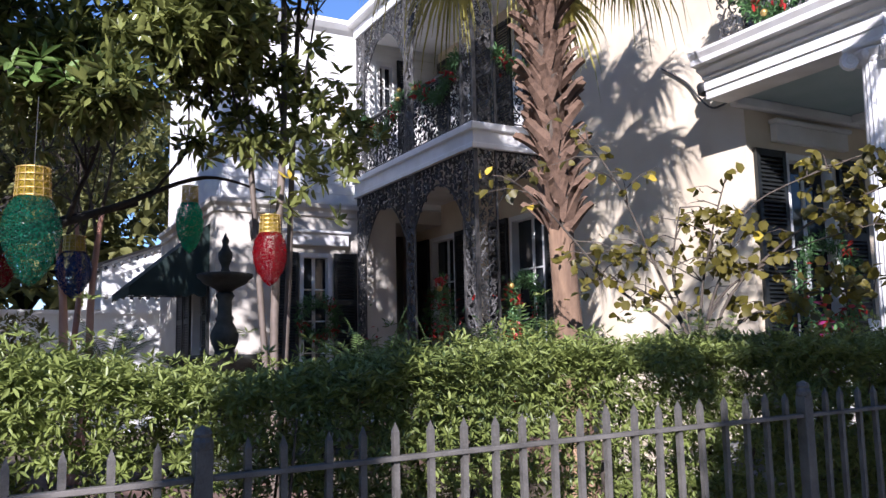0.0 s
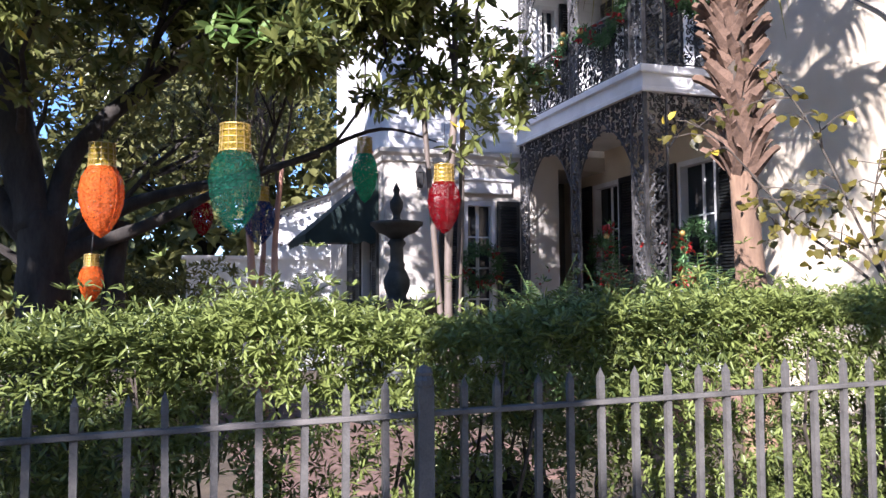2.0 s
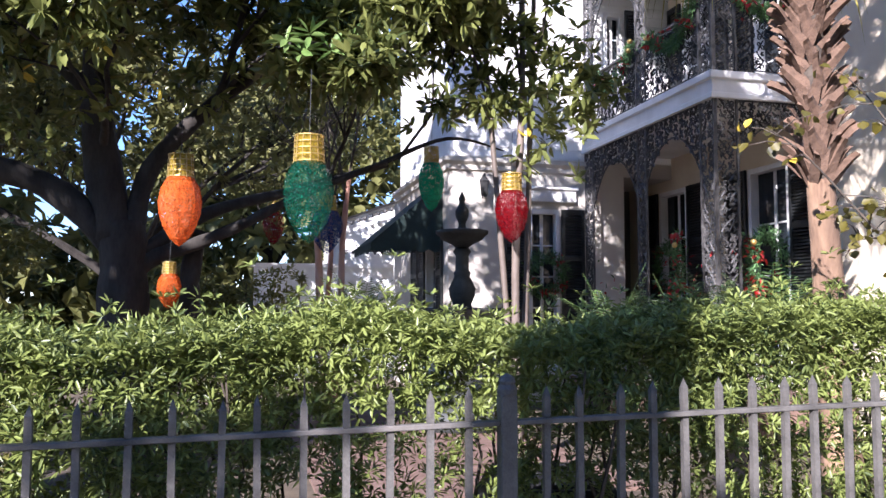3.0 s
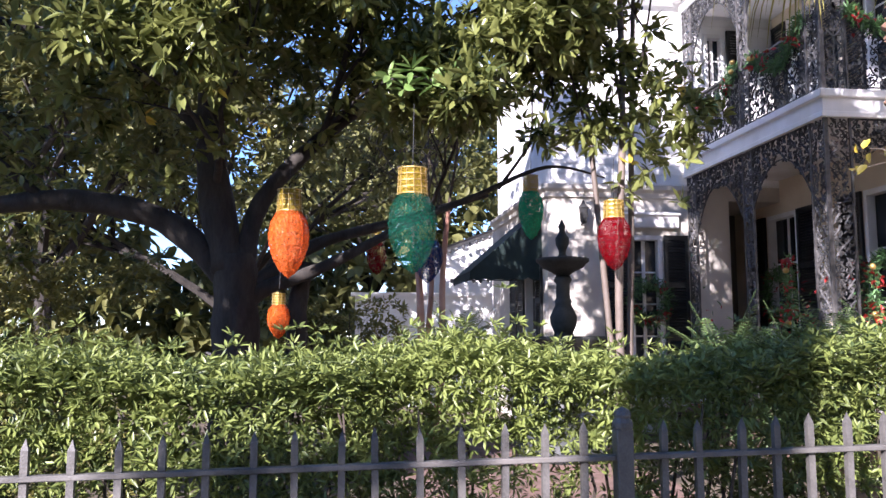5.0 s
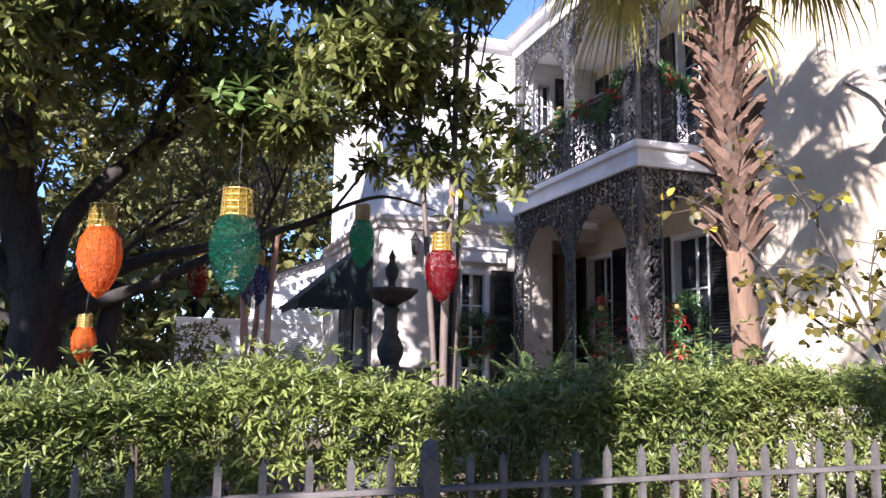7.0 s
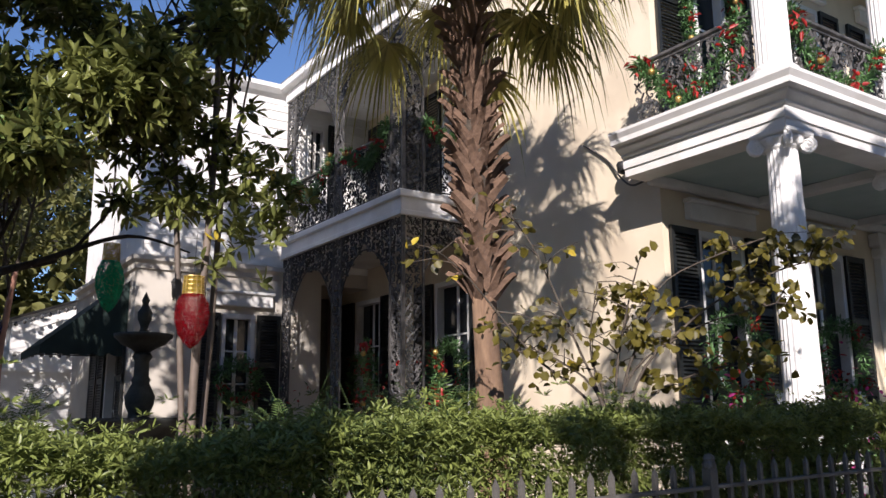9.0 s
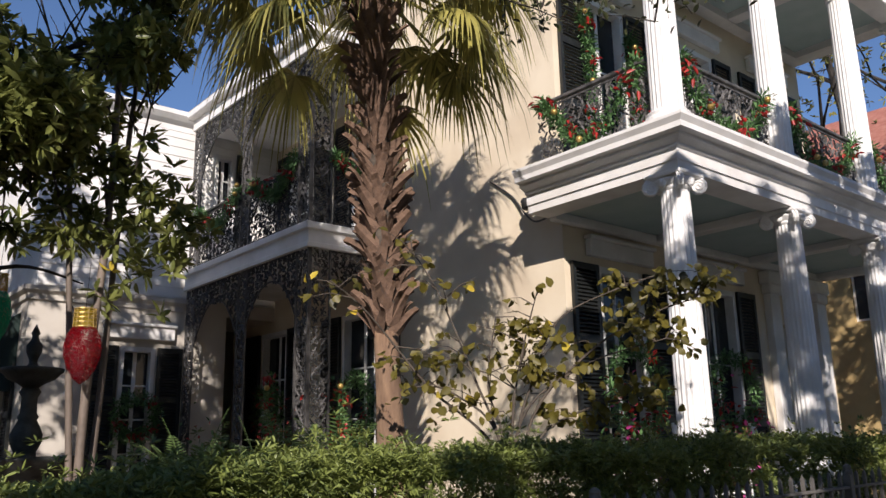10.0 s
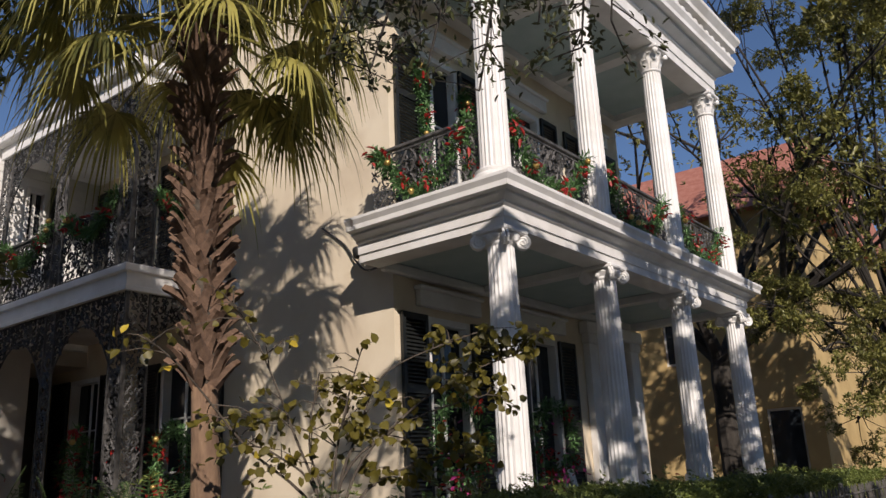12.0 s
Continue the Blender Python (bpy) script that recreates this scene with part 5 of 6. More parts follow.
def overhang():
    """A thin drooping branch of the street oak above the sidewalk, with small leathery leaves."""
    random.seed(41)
    o = before_gallery
    b, ends = bmesh.new(), []
    limb(b, [(6.4, -1.5, 2.8), (5.2, -1.0, 5.4), (3.6, 0.2, 6.8)], 0.06, 0.03, 6)
    for cx, cy, cz in ((3.2, 2.6, 4.3), (3.35, 2.45, 3.95), (3.55, 2.25, 3.8), (3.75, 1.95, 4.2), (3.85, 1.75, 4.0), (3.95, 1.6, 4.15), (3.45, 2.4, 4.3), (3.1, 2.75, 4.15), (3.0, 2.85, 4.4), (2.9, 3.0, 4.3), (3.0, 2.9, 4.05), (3.2, 2.75, 4.5), (3.05, 2.8, 4.2), (3.15, 2.7, 3.95), (3.25, 2.7, 4.35), (3.1, 2.75, 4.4), (3.3, 2.6, 4.1), (3.6, 2.1, 4.35)):
        c = Vector((cx, cy, cz))
        dx, dy, dz = cx - 3.6, cy - 0.2, cz - 6.8
        line = limb(b, [(3.6, 0.2, 6.8), (3.6 + dx * 0.3, 0.2 + dy * 0.5, 6.75 + dz * 0.25), (3.6 + dx * 0.7, 0.2 + dy * 0.85, 6.8 + dz * 0.65), c], 0.03, 0.006, 5, 6)
        for k in range(17):
            p = random.choice(line[8:])
            e = p + Vector((random.uniform(-1, 1), random.uniform(-1, 1), random.uniform(-1, 0.5))) * 0.32
            tube(b, [p, p.lerp(e, 0.5) + Vector((0.02, 0.02, 0.03)), e], [0.006, 0.004, 0.002], 4, False)
            ends += [tuple(p.lerp(e, q)) for q in (0.35, 0.6, 0.8, 1.0)]
    tagged(part("drooping_branch", b, BARK, o, "thin drooping branch above the fence"), kind="stuff")
    c = np.repeat(np.array(ends), 4, axis=0) + rng.normal(0, 0.03, (len(ends) * 4, 3))
    n = len(c)
    # leaves coloured as if in shade
    tagged(link("branch_leaves", leaf_mesh("branch_leaves", c, rng.normal(size=(n, 3)), rng.uniform(0.035, 0.07, n), rng.uniform(0.018, 0.03, n)), OAKLEAF_SHADED, o), kind="stuff")
    return o


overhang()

# never in view; its clumps are aimed to shade the magnolia trunk
canopy("sun_blocking_oak", "unseen leafy oak added at the fence's far end to shade the magnolia", (-7.6, 1.0, 0), 3.6, 0.22,
       [along(random.uniform(-8.6, -6.2), random.uniform(-5.6, -2.6), random.uniform(5.4, 9.8), 0.7) for k in range(20)]
       + [along(random.uniform(-6.8, -6.0), random.uniform(-2.1, -1.1), random.uniform(4.1, 6.8), 0.45) for k in range(18)], 5600, OAKLEAF, (0.09, 0.16), 33)

random.seed(11)
canopy("oak_tree", "dense evergreen oak beside the ochre house", (18.8, 2.8, 0), 3.5, 0.15,
       [(18.5 + random.uniform(-2.3, 2.5), 3.1 + random.uniform(-2.0, 1.9), random.uniform(2.6, 12.0), 0.95) for k in range(46)], 15000, OAKLEAF, (0.06, 0.11), 35)


# ---- garden shrubs ----
def bush(name, label, clumps, n, leaf, size, category="shrub"):
    x, y = clumps[0][0], clumps[0][1]
    s = thing(name, (x, y, 0), label, category)
    b = bmesh.new()
    for k in range(10):
        c = random.choice(clumps)
        tube(b, [(x + random.uniform(-0.1, 0.1), y + random.uniform(-0.1, 0.1), 0), ((x + c[0]) / 2, (y + c[1]) / 2, c[2] * 0.6), (c[0], c[1], c[2] + c[3] * 0.5)], [0.025, 0.016, 0.006], 5, False)
    tagged(part("branches", b, TWIG, s), kind="stuff")
    bs, w, L, W = foliage(clumps, n, 6, size, (size[0] * 0.45, size[1] * 0.45))
    tagged(link("leaves", leaf_mesh("leaves", bs, w, L, W), leaf, s), kind="stuff")
    return s


random.seed(5)
bush("evergreen_shrub", "dark round evergreen shrub under the magnolia", [(-0.35 + random.uniform(-0.6, 0.7), 11.1 + random.uniform(-0.4, 0.4), random.uniform(0.4, 2.0), 0.4) for k in range(14)], 900, OAKLEAF, (0.06, 0.1))
bush("evergreen_shrub", "broad dark evergreen shrub in deep shade", [(-4.2 + random.uniform(-1.2, 1.6), 9.8 + random.uniform(-0.7, 0.7), random.uniform(0.3, 2.3), 0.45) for k in range(34)], 2600, OAKLEAF, (0.06, 0.11))
bush("evergreen_shrub", "dark leafy shrub behind the hedge", [(-2.6 + random.uniform(-0.9, 0.9), 6.2 + random.uniform(-0.5, 0.5), random.uniform(0.3, 1.35), 0.35) for k in range(16)], 1000, OAKLEAF, (0.05, 0.09))
bush("evergreen_shrub", "low green shrub at the foot of the terrace", [(4.4 + random.uniform(-0.5, 0.6), 8.0 + random.uniform(-0.4, 0.4), random.uniform(0.3, 1.3), 0.3) for k in range(10)], 600, FERN, (0.06, 0.1))
bush("evergreen_shrub", "dark low shrub beside the gallery", [(5.7 + random.uniform(-0.9, 0.8), 4.2 + random.uniform(-0.3, 0.3), random.uniform(0.3, 1.35), 0.3) for k in range(14)], 900, HEDGE, (0.05, 0.08))
bush("evergreen_shrub", "leafy green shrub at the end of the gallery", [(14.6 + random.uniform(-0.8, 0.8), 4.4 + random.uniform(-0.4, 0.4), random.uniform(0.3, 1.7), 0.35) for k in range(12)], 700, HEDGE, (0.06, 0.1))


def redbud():
    """A thin open shrub with olive and yellow heart-shaped leaves."""
    random.seed(9)
    o = Vector((4.2, 4.2, 0))
    s = thing("redbud_shrub", o, "open thin shrub with olive and yellowing heart-shaped leaves", "shrub")
    b, pts = bmesh.new(), []
    stems = (((4.2, 4.2, 1.4), (4.05, 4.36, 2.1), (3.85, 4.5, 2.7), (3.7, 4.6, 3.0)), ((4.25, 4.15, 1.5), (4.4, 4.05, 2.1), (4.55, 3.9, 2.5), (4.95, 3.4, 2.75)), ((4.22, 4.15, 1.6), (4.3, 4.1, 2.2), (4.4, 4.0, 2.7)),
             ((4.25, 4.15, 1.6), (4.6, 3.85, 2.1), (5.0, 3.35, 2.3)), ((4.2, 4.2, 1.5), (3.95, 4.45, 1.95), (3.7, 4.65, 2.0)), ((4.3, 4.1, 1.45), (4.7, 3.75, 1.85), (5.0, 3.4, 1.85)), ((4.2, 4.2, 1.5), (4.15, 4.3, 2.0), (4.2, 4.25, 2.5)),
             ((4.2, 4.2, 1.4), (3.75, 4.5, 2.0), (3.3, 4.6, 2.5), (3.0, 4.62, 2.7)), ((4.3, 4.1, 1.6), (4.65, 3.8, 2.2), (5.0, 3.4, 2.5), (5.25, 3.15, 2.6)))
    for st in stems:
        line = limb(b, [o, *st], 0.016, 0.004, 5)
        for k in range(13):
            p = random.choice(line[len(line) // 2:])
            e = p + Vector((random.uniform(-1, 1), random.uniform(-1, 1), random.uniform(-0.4, 0.7))) * 0.3
            tube(b, [p, (p + e) / 2 + Z * 0.03, e], [0.006, 0.004, 0.002], 4, False)
            pts += [tuple(p.lerp(e, f)) for f in ((0.3, 0.5, 0.65, 0.8, 0.9, 1.0) if p.x > 4.45 else (0.6, 1.0))]
    tagged(part("branch", b, TWIG, s), kind="stuff")
    c = np.repeat(np.array(pts), 2, axis=0)
    c = c + rng.normal(0, 0.045, c.shape) * np.array((1, 1, 0.6))
    n = len(c)
    way = rng.normal(size=(n, 3)) * 0.8 + np.array((0, 0, -0.7))
    nor = unit(rng.normal(size=(n, 3)) * 0.6 + np.array((-0.5, -0.6, 0.6)))
    yellow = rng.uniform(0, 1, n) < 0.025 + 0.35 * (c[:, 0] < 3.3)
    for name, pick, leaf in (("leaves", ~yellow, SHRUBLEAF), ("yellow_leaves", yellow, YELLOWLEAF)):
        k = pick.sum()
        tagged(link(name, leaf_mesh(name, c[pick], way[pick], rng.uniform(0.05, 0.09, k), rng.uniform(0.048, 0.085, k), 0.1, 0.15, nor[pick]), leaf, s), kind="stuff")
    return s


redbud()


def fern(x, y, z, fronds, length, material, label, name="fern"):
    f = thing(name, (x, y, z), label, "fern")
    for k in range(int(fronds * 0.7)):
        a = k * 2.399 + random.uniform(-0.2, 0.2)
        l = length * random.uniform(0.75, 1.1)
        lift = random.uniform(0.5, 1.25)
        d = Vector((math.cos(a), math.sin(a), 0))
        line = [Vector((x, y, z)) + d * l * s * math.cos(lift) + Z * (l * s * math.sin(lift) - 0.4 * l * s * s * math.cos(lift)) for s in (0, 0.25, 0.5, 0.75, 1.0)]
        fb = bmesh.new()
        line = curve_pts(line, 4)
        tube(fb, line, [0.006 * (1 - 0.8 * i / len(line)) + 0.001 for i in range(len(line))], 4, False)
        for i in range(2, len(line)):
            s = i / len(line)
            along_ = (line[i] - line[i - 1]).normalized()
            sd = along_.cross(Z).normalized()
            w = length * 0.15 * math.sin(math.pi * min(1, s * 0.9 + 0.1)) + 0.02
            for q in (-1, 1):
                for h in (0,):
                    p = line[i] - along_ * h * 0.03
                    e = p + sd * q * w + along_ * w * 0.5 - Z * 0.02
                    fb.faces.new([fb.verts.new(v) for v in (p, p.lerp(e, 0.5) + along_ * 0.008, e, p.lerp(e, 0.5) - along_ * 0.008)])
        part("frond", fb, material, f)
    return f


fern(4.3, 7.5, 1.4, 14, 0.75, FERN, "feathery green sago fern beside the palm")
fern(3.82, 5.75, 1.35, 16, 0.75, FERN, "tall feathery fern beside the palm trunk")
fern(3.55, 8.0, 1.2, 16, 0.95, FERN, "arching cycad in front of the iron posts", "cycad")
fern(1.3, 10.9, 1.35, 18, 0.95, FERN, "arching cycad beside the pink crape myrtle", "cycad")
fern(5.0, 8.3, 1.4, 14, 0.8, FERN, "feathery green fern at the terrace corner")
fern(4.5, 8.4, 1.35, 14, 0.85, FERN, "arching green fern before the iron posts")
fern(4.3, 9.6, 1.0, 15, 0.9, FERN, "arching cycad in front of the iron posts", "cycad")
fern(3.05, 7.0, 1.3, 12, 0.7, FERN, "low fern beside the fountain")


# ---- holiday decoration on the house ----
def tufts(pts, per, r, size):
    """Needle tufts round a line of points, as arrays for leaf_mesh."""
    p = np.array([tuple(q) for q in pts])
    i = rng.integers(0, len(p), per)
    d = unit(rng.normal(size=(per, 3)))
    return p[i] + d * r * rng.uniform(0.1, 1, (per, 1)), d + rng.normal(0, 0.4, (per, 3)), rng.uniform(size[0], size[1], per), np.full(per, size[0] * 0.45)


def bow(c, s, parent, material=RED):
    n = 13
    d = unit(rng.normal(size=(n, 3)) + np.array((0, -0.2, -0.3)))
    return tagged(link("bow", leaf_mesh("bow", np.array(tuple(c)) + rng.normal(0, s * 0.4, (n, 3)), d, rng.uniform(s * 0.35, s * 0.8, n), np.full(n, s * 0.3), 0.35, 0.3), material, parent, "red ribbon bow"), kind="stuff")


def garland(pts, label, bows, thick=0.1, per=1300):
    line = curve_pts(pts, 8)
    g = thing("garland", line[0], label, "garland", "holiday garlands")
    b, w, L, W = tufts(line, per, thick, (0.05, 0.095))
    tagged(link("greenery", leaf_mesh("greenery", b, w, L, W), NEEDLE, g), kind="stuff")
    for k in range(bows):
        p = line[int((k + 0.5) * len(line) / bows)] + Vector((-0.08, -0.1, 0.0))
        bow(p, random.uniform(0.11, 0.16), g)
    for k in range(2):
        p = random.choice(line) + Vector((-0.09, -0.1, random.uniform(-0.05, 0.05)))
        part("bauble", lathe(bmesh.new(), ((0.0, -0.04), (0.028, -0.028), (0.04, 0), (0.028, 0.028), (0.0, 0.04)), tuple(p), 10), GOLD, g, "gold bauble", True)
    return g


random.seed(77)
gx = COLS[0] - 0.05
garland([(gx, 5.95, 5.42), (gx, 5.75, 5.2), (gx, 5.4, 4.8), (gx, 5.0, 4.95), (gx, 4.6, 5.42)], "evergreen garland with red bows swagged on the side railing", 4)
for a, c in zip(COLS, COLS[1:]):
    gy = COLY - 0.05
    garland([(a + 0.25, gy, 5.45), (a + 0.45, gy, 5.1), ((a + c) / 2 - 0.2, gy, 4.85), ((a + c) / 2 + 0.4, gy, 4.95), (c - 0.3, gy, 5.42)], "evergreen garland with red bows swagged between columns", 4)
garland([(7.62, FW - 0.1, 6.95), (7.66, FW - 0.12, 6.5), (7.68, FW - 0.12, 6.0), (7.66, FW - 0.1, 5.3)], "evergreen garland with red bows down the window frame", 3, 0.09)
garland([(8.6, FW - 0.1, 6.9), (8.62, FW - 0.12, 6.3), (8.6, FW - 0.1, 5.4)], "evergreen garland with red bows down the window frame", 2, 0.09)
garland([(BX, 9.4, 5.5), (BX, 9.9, 5.1), (BX, 10.6, 5.4)], "dark garland with red bows on the iron balcony", 2)
garland([(BX, 11.1, 5.45), (BX, 11.8, 5.05), (BX, 12.5, 5.4)], "dark garland with red bows on the iron balcony", 2)
garland([(BX + 0.4, BY0, 5.5), (BX + 0.8, BY0, 5.3), (BX + 1.4, BY0, 5.5)], "dark garland with red bows on the iron balcony", 2)

garland([(5.33, 9.75, 2.5), (5.3, 9.76, 2.15), (5.32, 9.75, 1.75)], "narrow garland with red bows on an iron post", 3, 0.08, 260)
garland([(5.95, 8.98, 2.35), (5.93, 8.97, 2.0), (5.95, 8.98, 1.7)], "narrow garland with red bows on an iron post", 2, 0.08, 260)


def wreath(x, y, z, r, axis, label):
    u = X if axis == "y" else Y
    pts = [Vector((x, y, z)) + (u * math.cos(k * 0.3142) + Z * math.sin(k * 0.3142)) * r for k in range(20)]
    w_ = thing("wreath", (x, y, z), label, "wreath", "door wreaths")
    b, w, L, W = tufts(pts, 1300, 0.12, (0.05, 0.1))
    tagged(link("greenery", leaf_mesh("greenery", b, w, L, W), NEEDLE, w_), kind="stuff")
    for k in (3, 11, 14, 16, 18):
        bow(pts[k] - (Y if axis == "y" else X) * 0.08, 0.11, w_)
    return w_


for c in WIN_X:
    wreath(c + 0.05, FW - 0.1, 2.2, 0.48, "y", "dark evergreen wreath with red bows on the glazed door")
for c in DOOR_Y:
    wreath(SW - 0.1, c, 2.2, 0.4, "x", "dark evergreen wreath with red bows on the glazed door")
wreath(4.72, 12.88, 2.1, 0.3, "y", "evergreen wreath with red and gold on the wing door")


def potted(x, y, z, petals, label, tall=0.6, n=60):
    p = thing("potted_plant", (x, y, z), label, "potted plant")
    part("pot", lathe(bmesh.new(), ((0.12, 0), (0.17, 0.25), (0.19, 0.27), (0.19, 0.31), (0.16, 0.31), (0.15, 0.27)), (x, y, z), 18), TERRACOTTA, p)
    c = np.array((x, y, z + 0.35)) + rng.normal(size=(90, 3)) * np.array((0.16, 0.16, tall * 0.35)) + np.array((0, 0, tall * 0.4))
    tagged(link("leaves", leaf_mesh("leaves", c, rng.normal(size=(90, 3)), rng.uniform(0.06, 0.12, 90), np.full(90, 0.05)), NEEDLE, p), kind="stuff")
    c = np.array((x, y, z + 0.35)) + rng.normal(size=(n, 3)) * np.array((0.15, 0.15, tall * 0.38)) + np.array((-0.03, -0.06, tall * 0.45))
    tagged(link("petals", leaf_mesh("petals", c, rng.normal(size=(n, 3)) + np.array((-0.4, -0.5, 0.2)), rng.uniform(0.05, 0.1, n), np.full(n, 0.045)), petals, p, "bright petals"), kind="stuff")
    return p


potted(7.6, 5.75, 0.6, RED, "tall red flowering plant in a white pot", 1.1, 110)
potted(7.35, 5.6, 0.6, PINK, "magenta flowers in a white pot", 0.95, 50)
potted(9.6, 5.75, 0.6, RED, "tall red flowering plant in a white pot", 1.1, 110)
potted(9.05, 5.2, 0.6, PINK, "magenta flowers in a white pot", 1.0, 60)
potted(12.9, 5.0, 0.6, RED, "red and green plant in a white pot", 0.9, 60)
potted(6.3, 11.1, 0.42, RED, "tall red flowering plant in a white pot", 1.3, 120)
potted(6.2, 9.55, 0.42, RED, "tall red flowering plant in a white pot", 1.3, 90)
potted(5.55, 12.6, 0.3, RED, "red and yellow flowers in a white pot", 1.1, 60)


def rocking_chair(x, y, z, turn):
    c = thing("rocking_chair", (x, y, z), "white wooden porch rocking chair with a slatted back", "chair", "porch chairs")
    c.matrix_basis = pose(x, y, z, 0, 0, turn)

    def bit(name, bm):
        me = bpy.data.meshes.new(name)
        bm.to_mesh(me)
        bm.free()
        me.materials.append(WHITE)
        ob = new(name, me)
        ob.parent = c
    for s in (-0.27, 0.27):
        bit("rocker", tube(bmesh.new(), [(s, -0.5, 0.08), (s, -0.2, 0.02), (s, 0.15, 0.015), (s, 0.55, 0.1)], 0.02, 6))
        bit("front_leg", tube(bmesh.new(), [(s, -0.22, 0.03), (s, -0.22, 0.66)], 0.02, 8))
        bit("back_post", tube(bmesh.new(), [(s * 0.9, 0.2, 0.03), (s * 0.9, 0.24, 0.45), (s * 0.9, 0.42, 1.2)], 0.022, 8))
        bit("armrest", box(bmesh.new(), s - 0.045, s + 0.045, -0.3, 0.27, 0.655, 0.68, 0.006))
    bit("seat", box(bmesh.new(), -0.26, 0.26, -0.25, 0.24, 0.4, 0.43, 0.008))
    bit("top_rail", box(bmesh.new(), -0.24, 0.24, 0.385, 0.42, 1.08, 1.18, 0.008))
    for k in range(7):
        s = -0.19 + k * 0.063
        bit("slat", tube(bmesh.new(), [(s, 0.235, 0.43), (s, 0.39, 1.1)], 0.012, 5))
    return c


rocking_chair(10.35, 5.35, 0.6, 25)
rocking_chair(8.75, 5.4, 0.6, -15)

# a plain red and white post in place of a red figure, and a cloth-covered stand on the gallery
stand = thing("red_figure_post", (12.45, 4.95, 0.6), "plain red post with white band and top, standing for a porch figure", "ornament")
part("body", lathe(bmesh.new(), ((0.11, 0), (0.12, 0.05), (0.12, 0.92), (0.1, 0.98)), (12.45, 4.95, 0.6), 18), RED, stand, "red body")
part("band", lathe(bmesh.new(), ((0.123, 0.95), (0.123, 1.06), (0.1, 1.08)), (12.45, 4.95, 0.6), 18), WHITE, stand, "white band")
part("top", lathe(bmesh.new(), ((0.09, 1.07), (0.09, 1.25), (0.03, 1.36), (0.0, 1.37)), (12.45, 4.95, 0.6), 18), WHITE, stand, "white rounded top")

# ---- wall lantern on the wing, flood lamp and cable under the gallery's cornice ----
lantern = thing("wall_lantern", (3.64, 12.99, 3.4), "small black iron wall lantern on the wing", "lamp")
part("bracket", tube(bmesh.new(), [(3.64, 12.998, 3.36), (3.64, 12.9, 3.42), (3.64, 12.86, 3.52)], 0.012, 6), IRON, lantern)
part("cage", lathe(bmesh.new(), ((0.04, 3.36), (0.06, 3.4), (0.075, 3.6), (0.09, 3.62), (0.03, 3.7), (0.02, 3.73), (0.0, 3.76)), (3.64, 12.86, 0), 6), IRON, lantern)
flood = thing("flood_lamp", (6.95, 6.5, 4.4), "small dark flood lamp at the end of the white cornice", "lamp")
part("housing", lathe(bmesh.new(), ((0.03, -0.08), (0.07, -0.06), (0.085, 0.03), (0.07, 0.06), (0.0, 0.065)), (6.95, 6.5, 4.4), 12), IRON, flood, "", True)
part("arm", tube(bmesh.new(), [(6.95, 6.5, 4.4), (7.05, 6.45, 4.38), (7.12, 6.45, 4.38)], 0.014, 6), IRON, flood)
part("cable", tube(bmesh.new(), curve_pts([(7.1, 7.3, 4.92), (7.09, 6.9, 4.62), (7.07, 6.7, 4.38), (7.05, 6.5, 4.2), (7.06, 6.3, 4.2), (7.1, 6.15, 4.26)], 5), 0.012, 6), WIRE, flood)

# ---- black covered bin behind the fence ----
bn = thing("garden_bin", (1.08, 3.45, 0), "black plastic garden bin with a sloping lid behind the fence", "bin")
part("body", box(bmesh.new(), 0.82, 1.34, 3.25, 3.7, 0.0, 0.66, 0.03), BLACKLID, bn)
b = bmesh.new()
v = [b.verts.new(p) for p in ((0.78, 3.2, 0.66), (1.38, 3.2, 0.66), (1.38, 3.74, 0.7), (0.78, 3.74, 0.7), (0.84, 3.34, 0.82), (1.3, 3.34, 0.8), (1.3, 3.7, 0.84), (0.84, 3.7, 0.86))]
for f in ((3, 2, 1, 0), (4, 5, 6, 7), (0, 1, 5, 4), (1, 2, 6, 5), (2, 3, 7, 6), (3, 0, 4, 7)):
    b.faces.new([v[i] for i in f])
bmesh.ops.bevel(b, geom=b.edges[:], offset=0.02, segments=2, affect="EDGES")
part("lid", b, BLACKLID, bn)

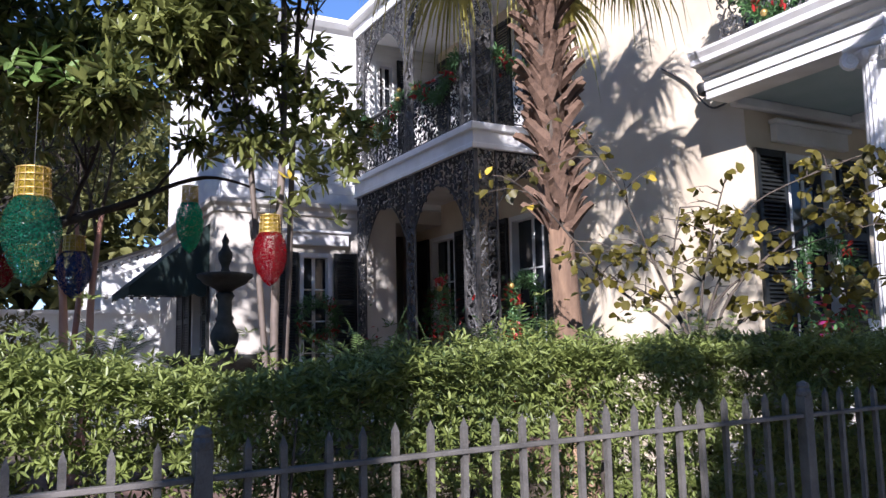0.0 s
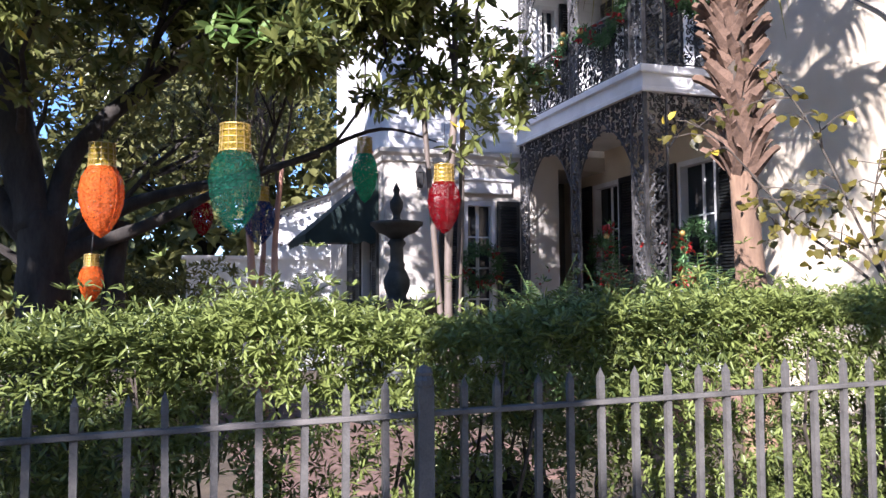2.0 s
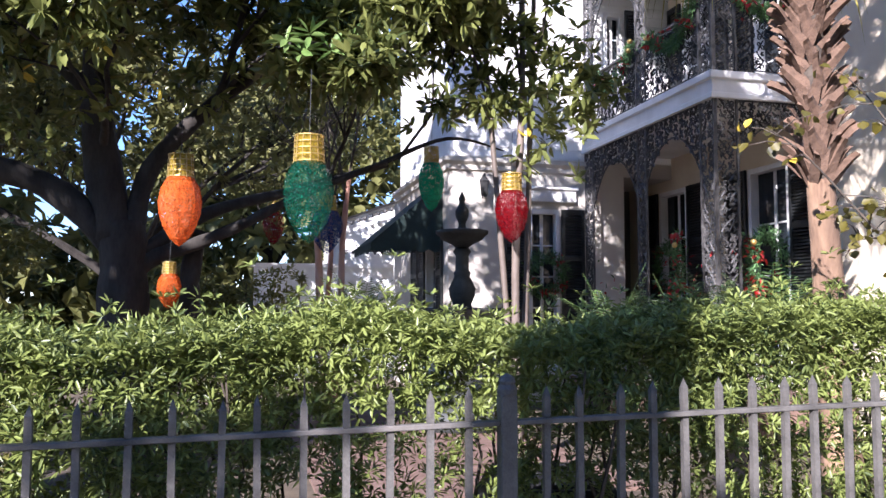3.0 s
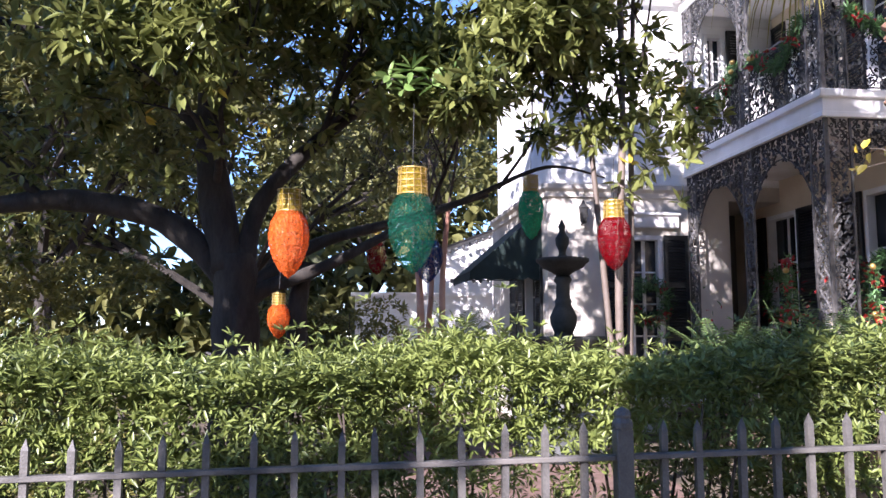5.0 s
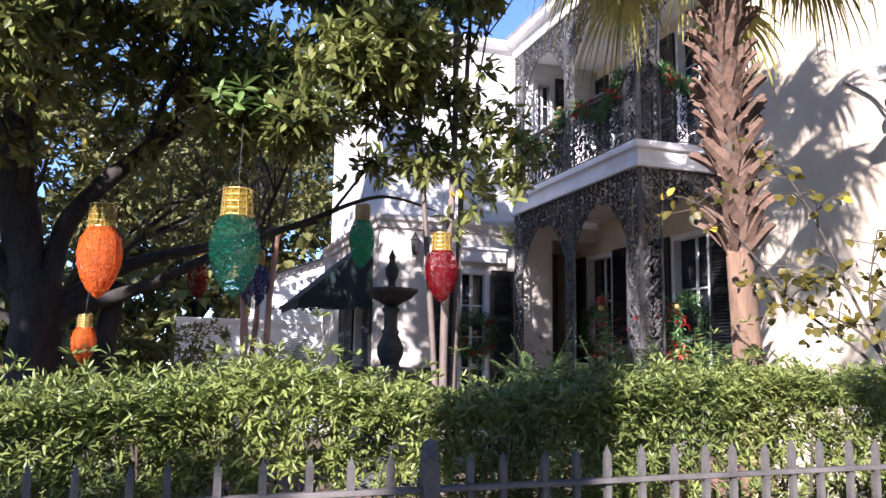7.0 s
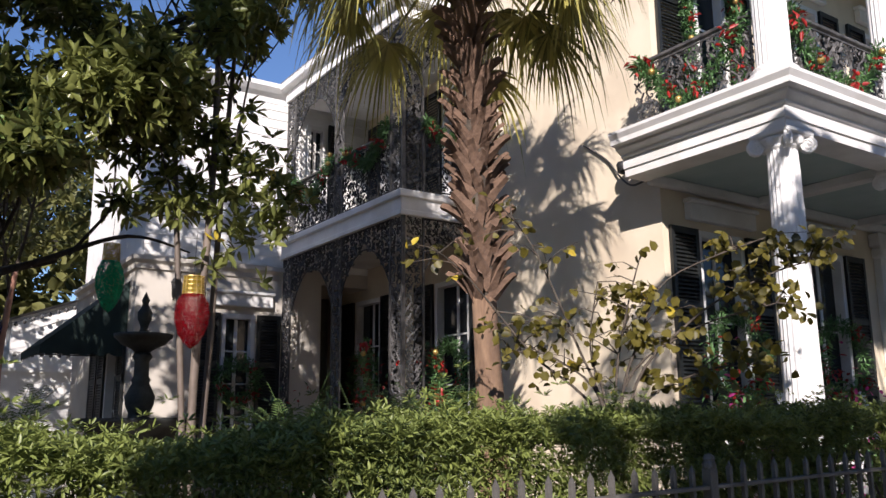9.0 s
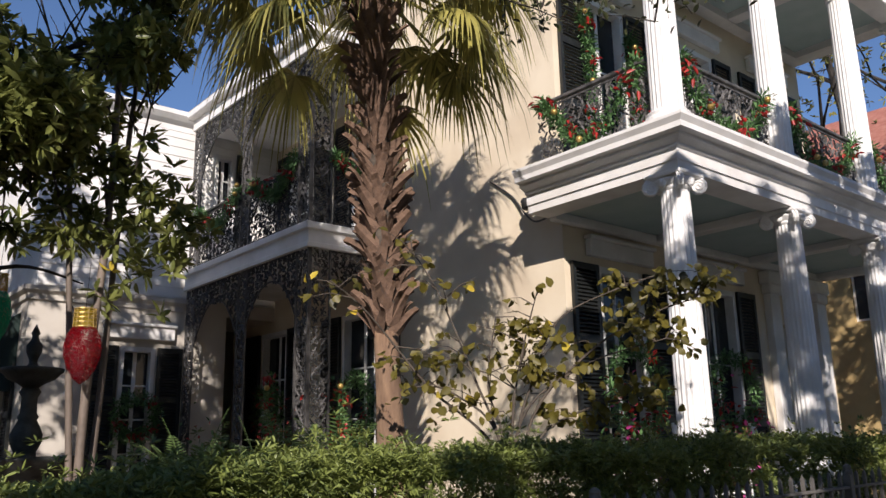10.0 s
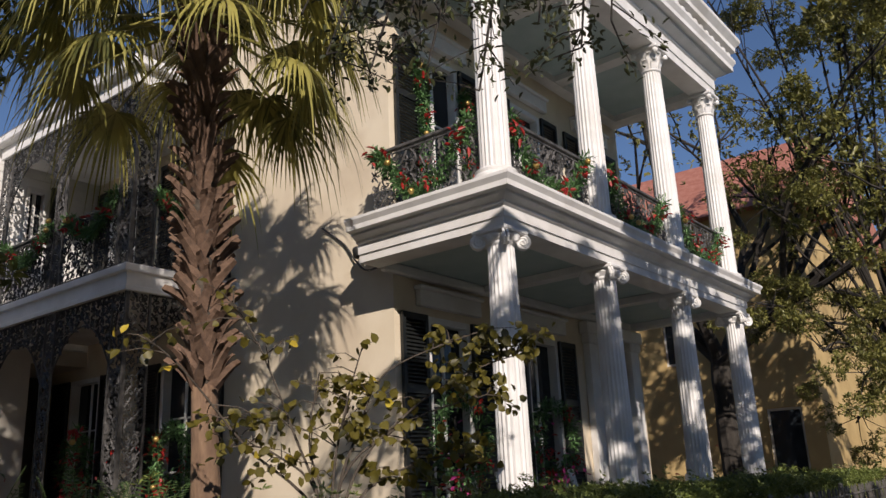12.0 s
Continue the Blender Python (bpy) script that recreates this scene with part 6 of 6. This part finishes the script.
# ---- string of small lamps along the outbuilding ----
sl = thing("string_lights", (2.2, 19.75, 3.5), "string of small round lamps along the outbuilding's eaves", "string lights")
for p0, p1, n in (((2.0, 19.74, 3.5), (5.6, 19.74, 4.82), 22), ((2.2, 19.9, 2.95), (6.5, 19.9, 2.95), 24)):
    part("cable", tube(bmesh.new(), [Vector(p0).lerp(Vector(p1), k / 8) - Z * 0.02 * (k % 2) for k in range(9)], 0.008, 4), WIRE, sl)
    for k in range(n):
        q = Vector(p0).lerp(Vector(p1), (k + 0.5) / n)
        part("lamp", lathe(bmesh.new(), ((0.0, -0.11), (0.035, -0.09), (0.045, -0.055), (0.02, -0.01), (0.0, 0.0)), tuple(q), 8), IRONWORN, sl)

# ---- far woods that close the view, after an unseen row added to block low sky ----
w = 2600
c = np.stack([rng.uniform(-40, 45, w), rng.uniform(-24, -14, w), rng.uniform(0, 1, w) ** 1.2 * 8.5], 1)
bs, wy, L, W = whorls(c, rng.normal(size=(w, 3)) + np.array((0, 0.6, 0.4)), 7, (0.6, 1.1), (0.4, 0.6), (0.5, 1.5))
tagged(link("far_woods", leaf_mesh("far_woods", bs, wy, L, W), OAKLEAF), "unseen dark green trees added across the street to block the low sky", "woods", kind="stuff")
w = 4500
ang = rng.uniform(radians(-52), radians(22), w)
rad = rng.uniform(24, 36, w)
c = np.stack([np.sin(ang) * rad, np.cos(ang) * rad, rng.uniform(0.0, 1.0, w) ** 1.3 * (7 + 3 * np.sin(ang * 9))], 1)
bs, wy, L, W = whorls(c, rng.normal(size=(w, 3)) + np.array((0, -0.6, 0.4)), 7, (0.35, 0.7), (0.2, 0.35), (0.5, 1.5))
tagged(link("far_woods", leaf_mesh("far_woods", bs, wy, L, W), FARLEAF), "far yellow-green trees beyond the gardens", "woods", kind="stuff")
w = 900
ang = rng.uniform(radians(60), radians(100), w)
rad = rng.uniform(40, 48, w)
c = np.stack([np.sin(ang) * rad, np.cos(ang) * rad, rng.uniform(0.0, 1.0, w) * 14], 1)
bs, wy, L, W = whorls(c, rng.normal(size=(w, 3)) + np.array((-0.6, 0, 0.4)), 7, (0.7, 1.4), (0.35, 0.6), (0.5, 1.5))
tagged(link("far_woods", leaf_mesh("far_woods", bs, wy, L, W), OAKLEAF), "far dark green trees along the street", "woods", kind="stuff")
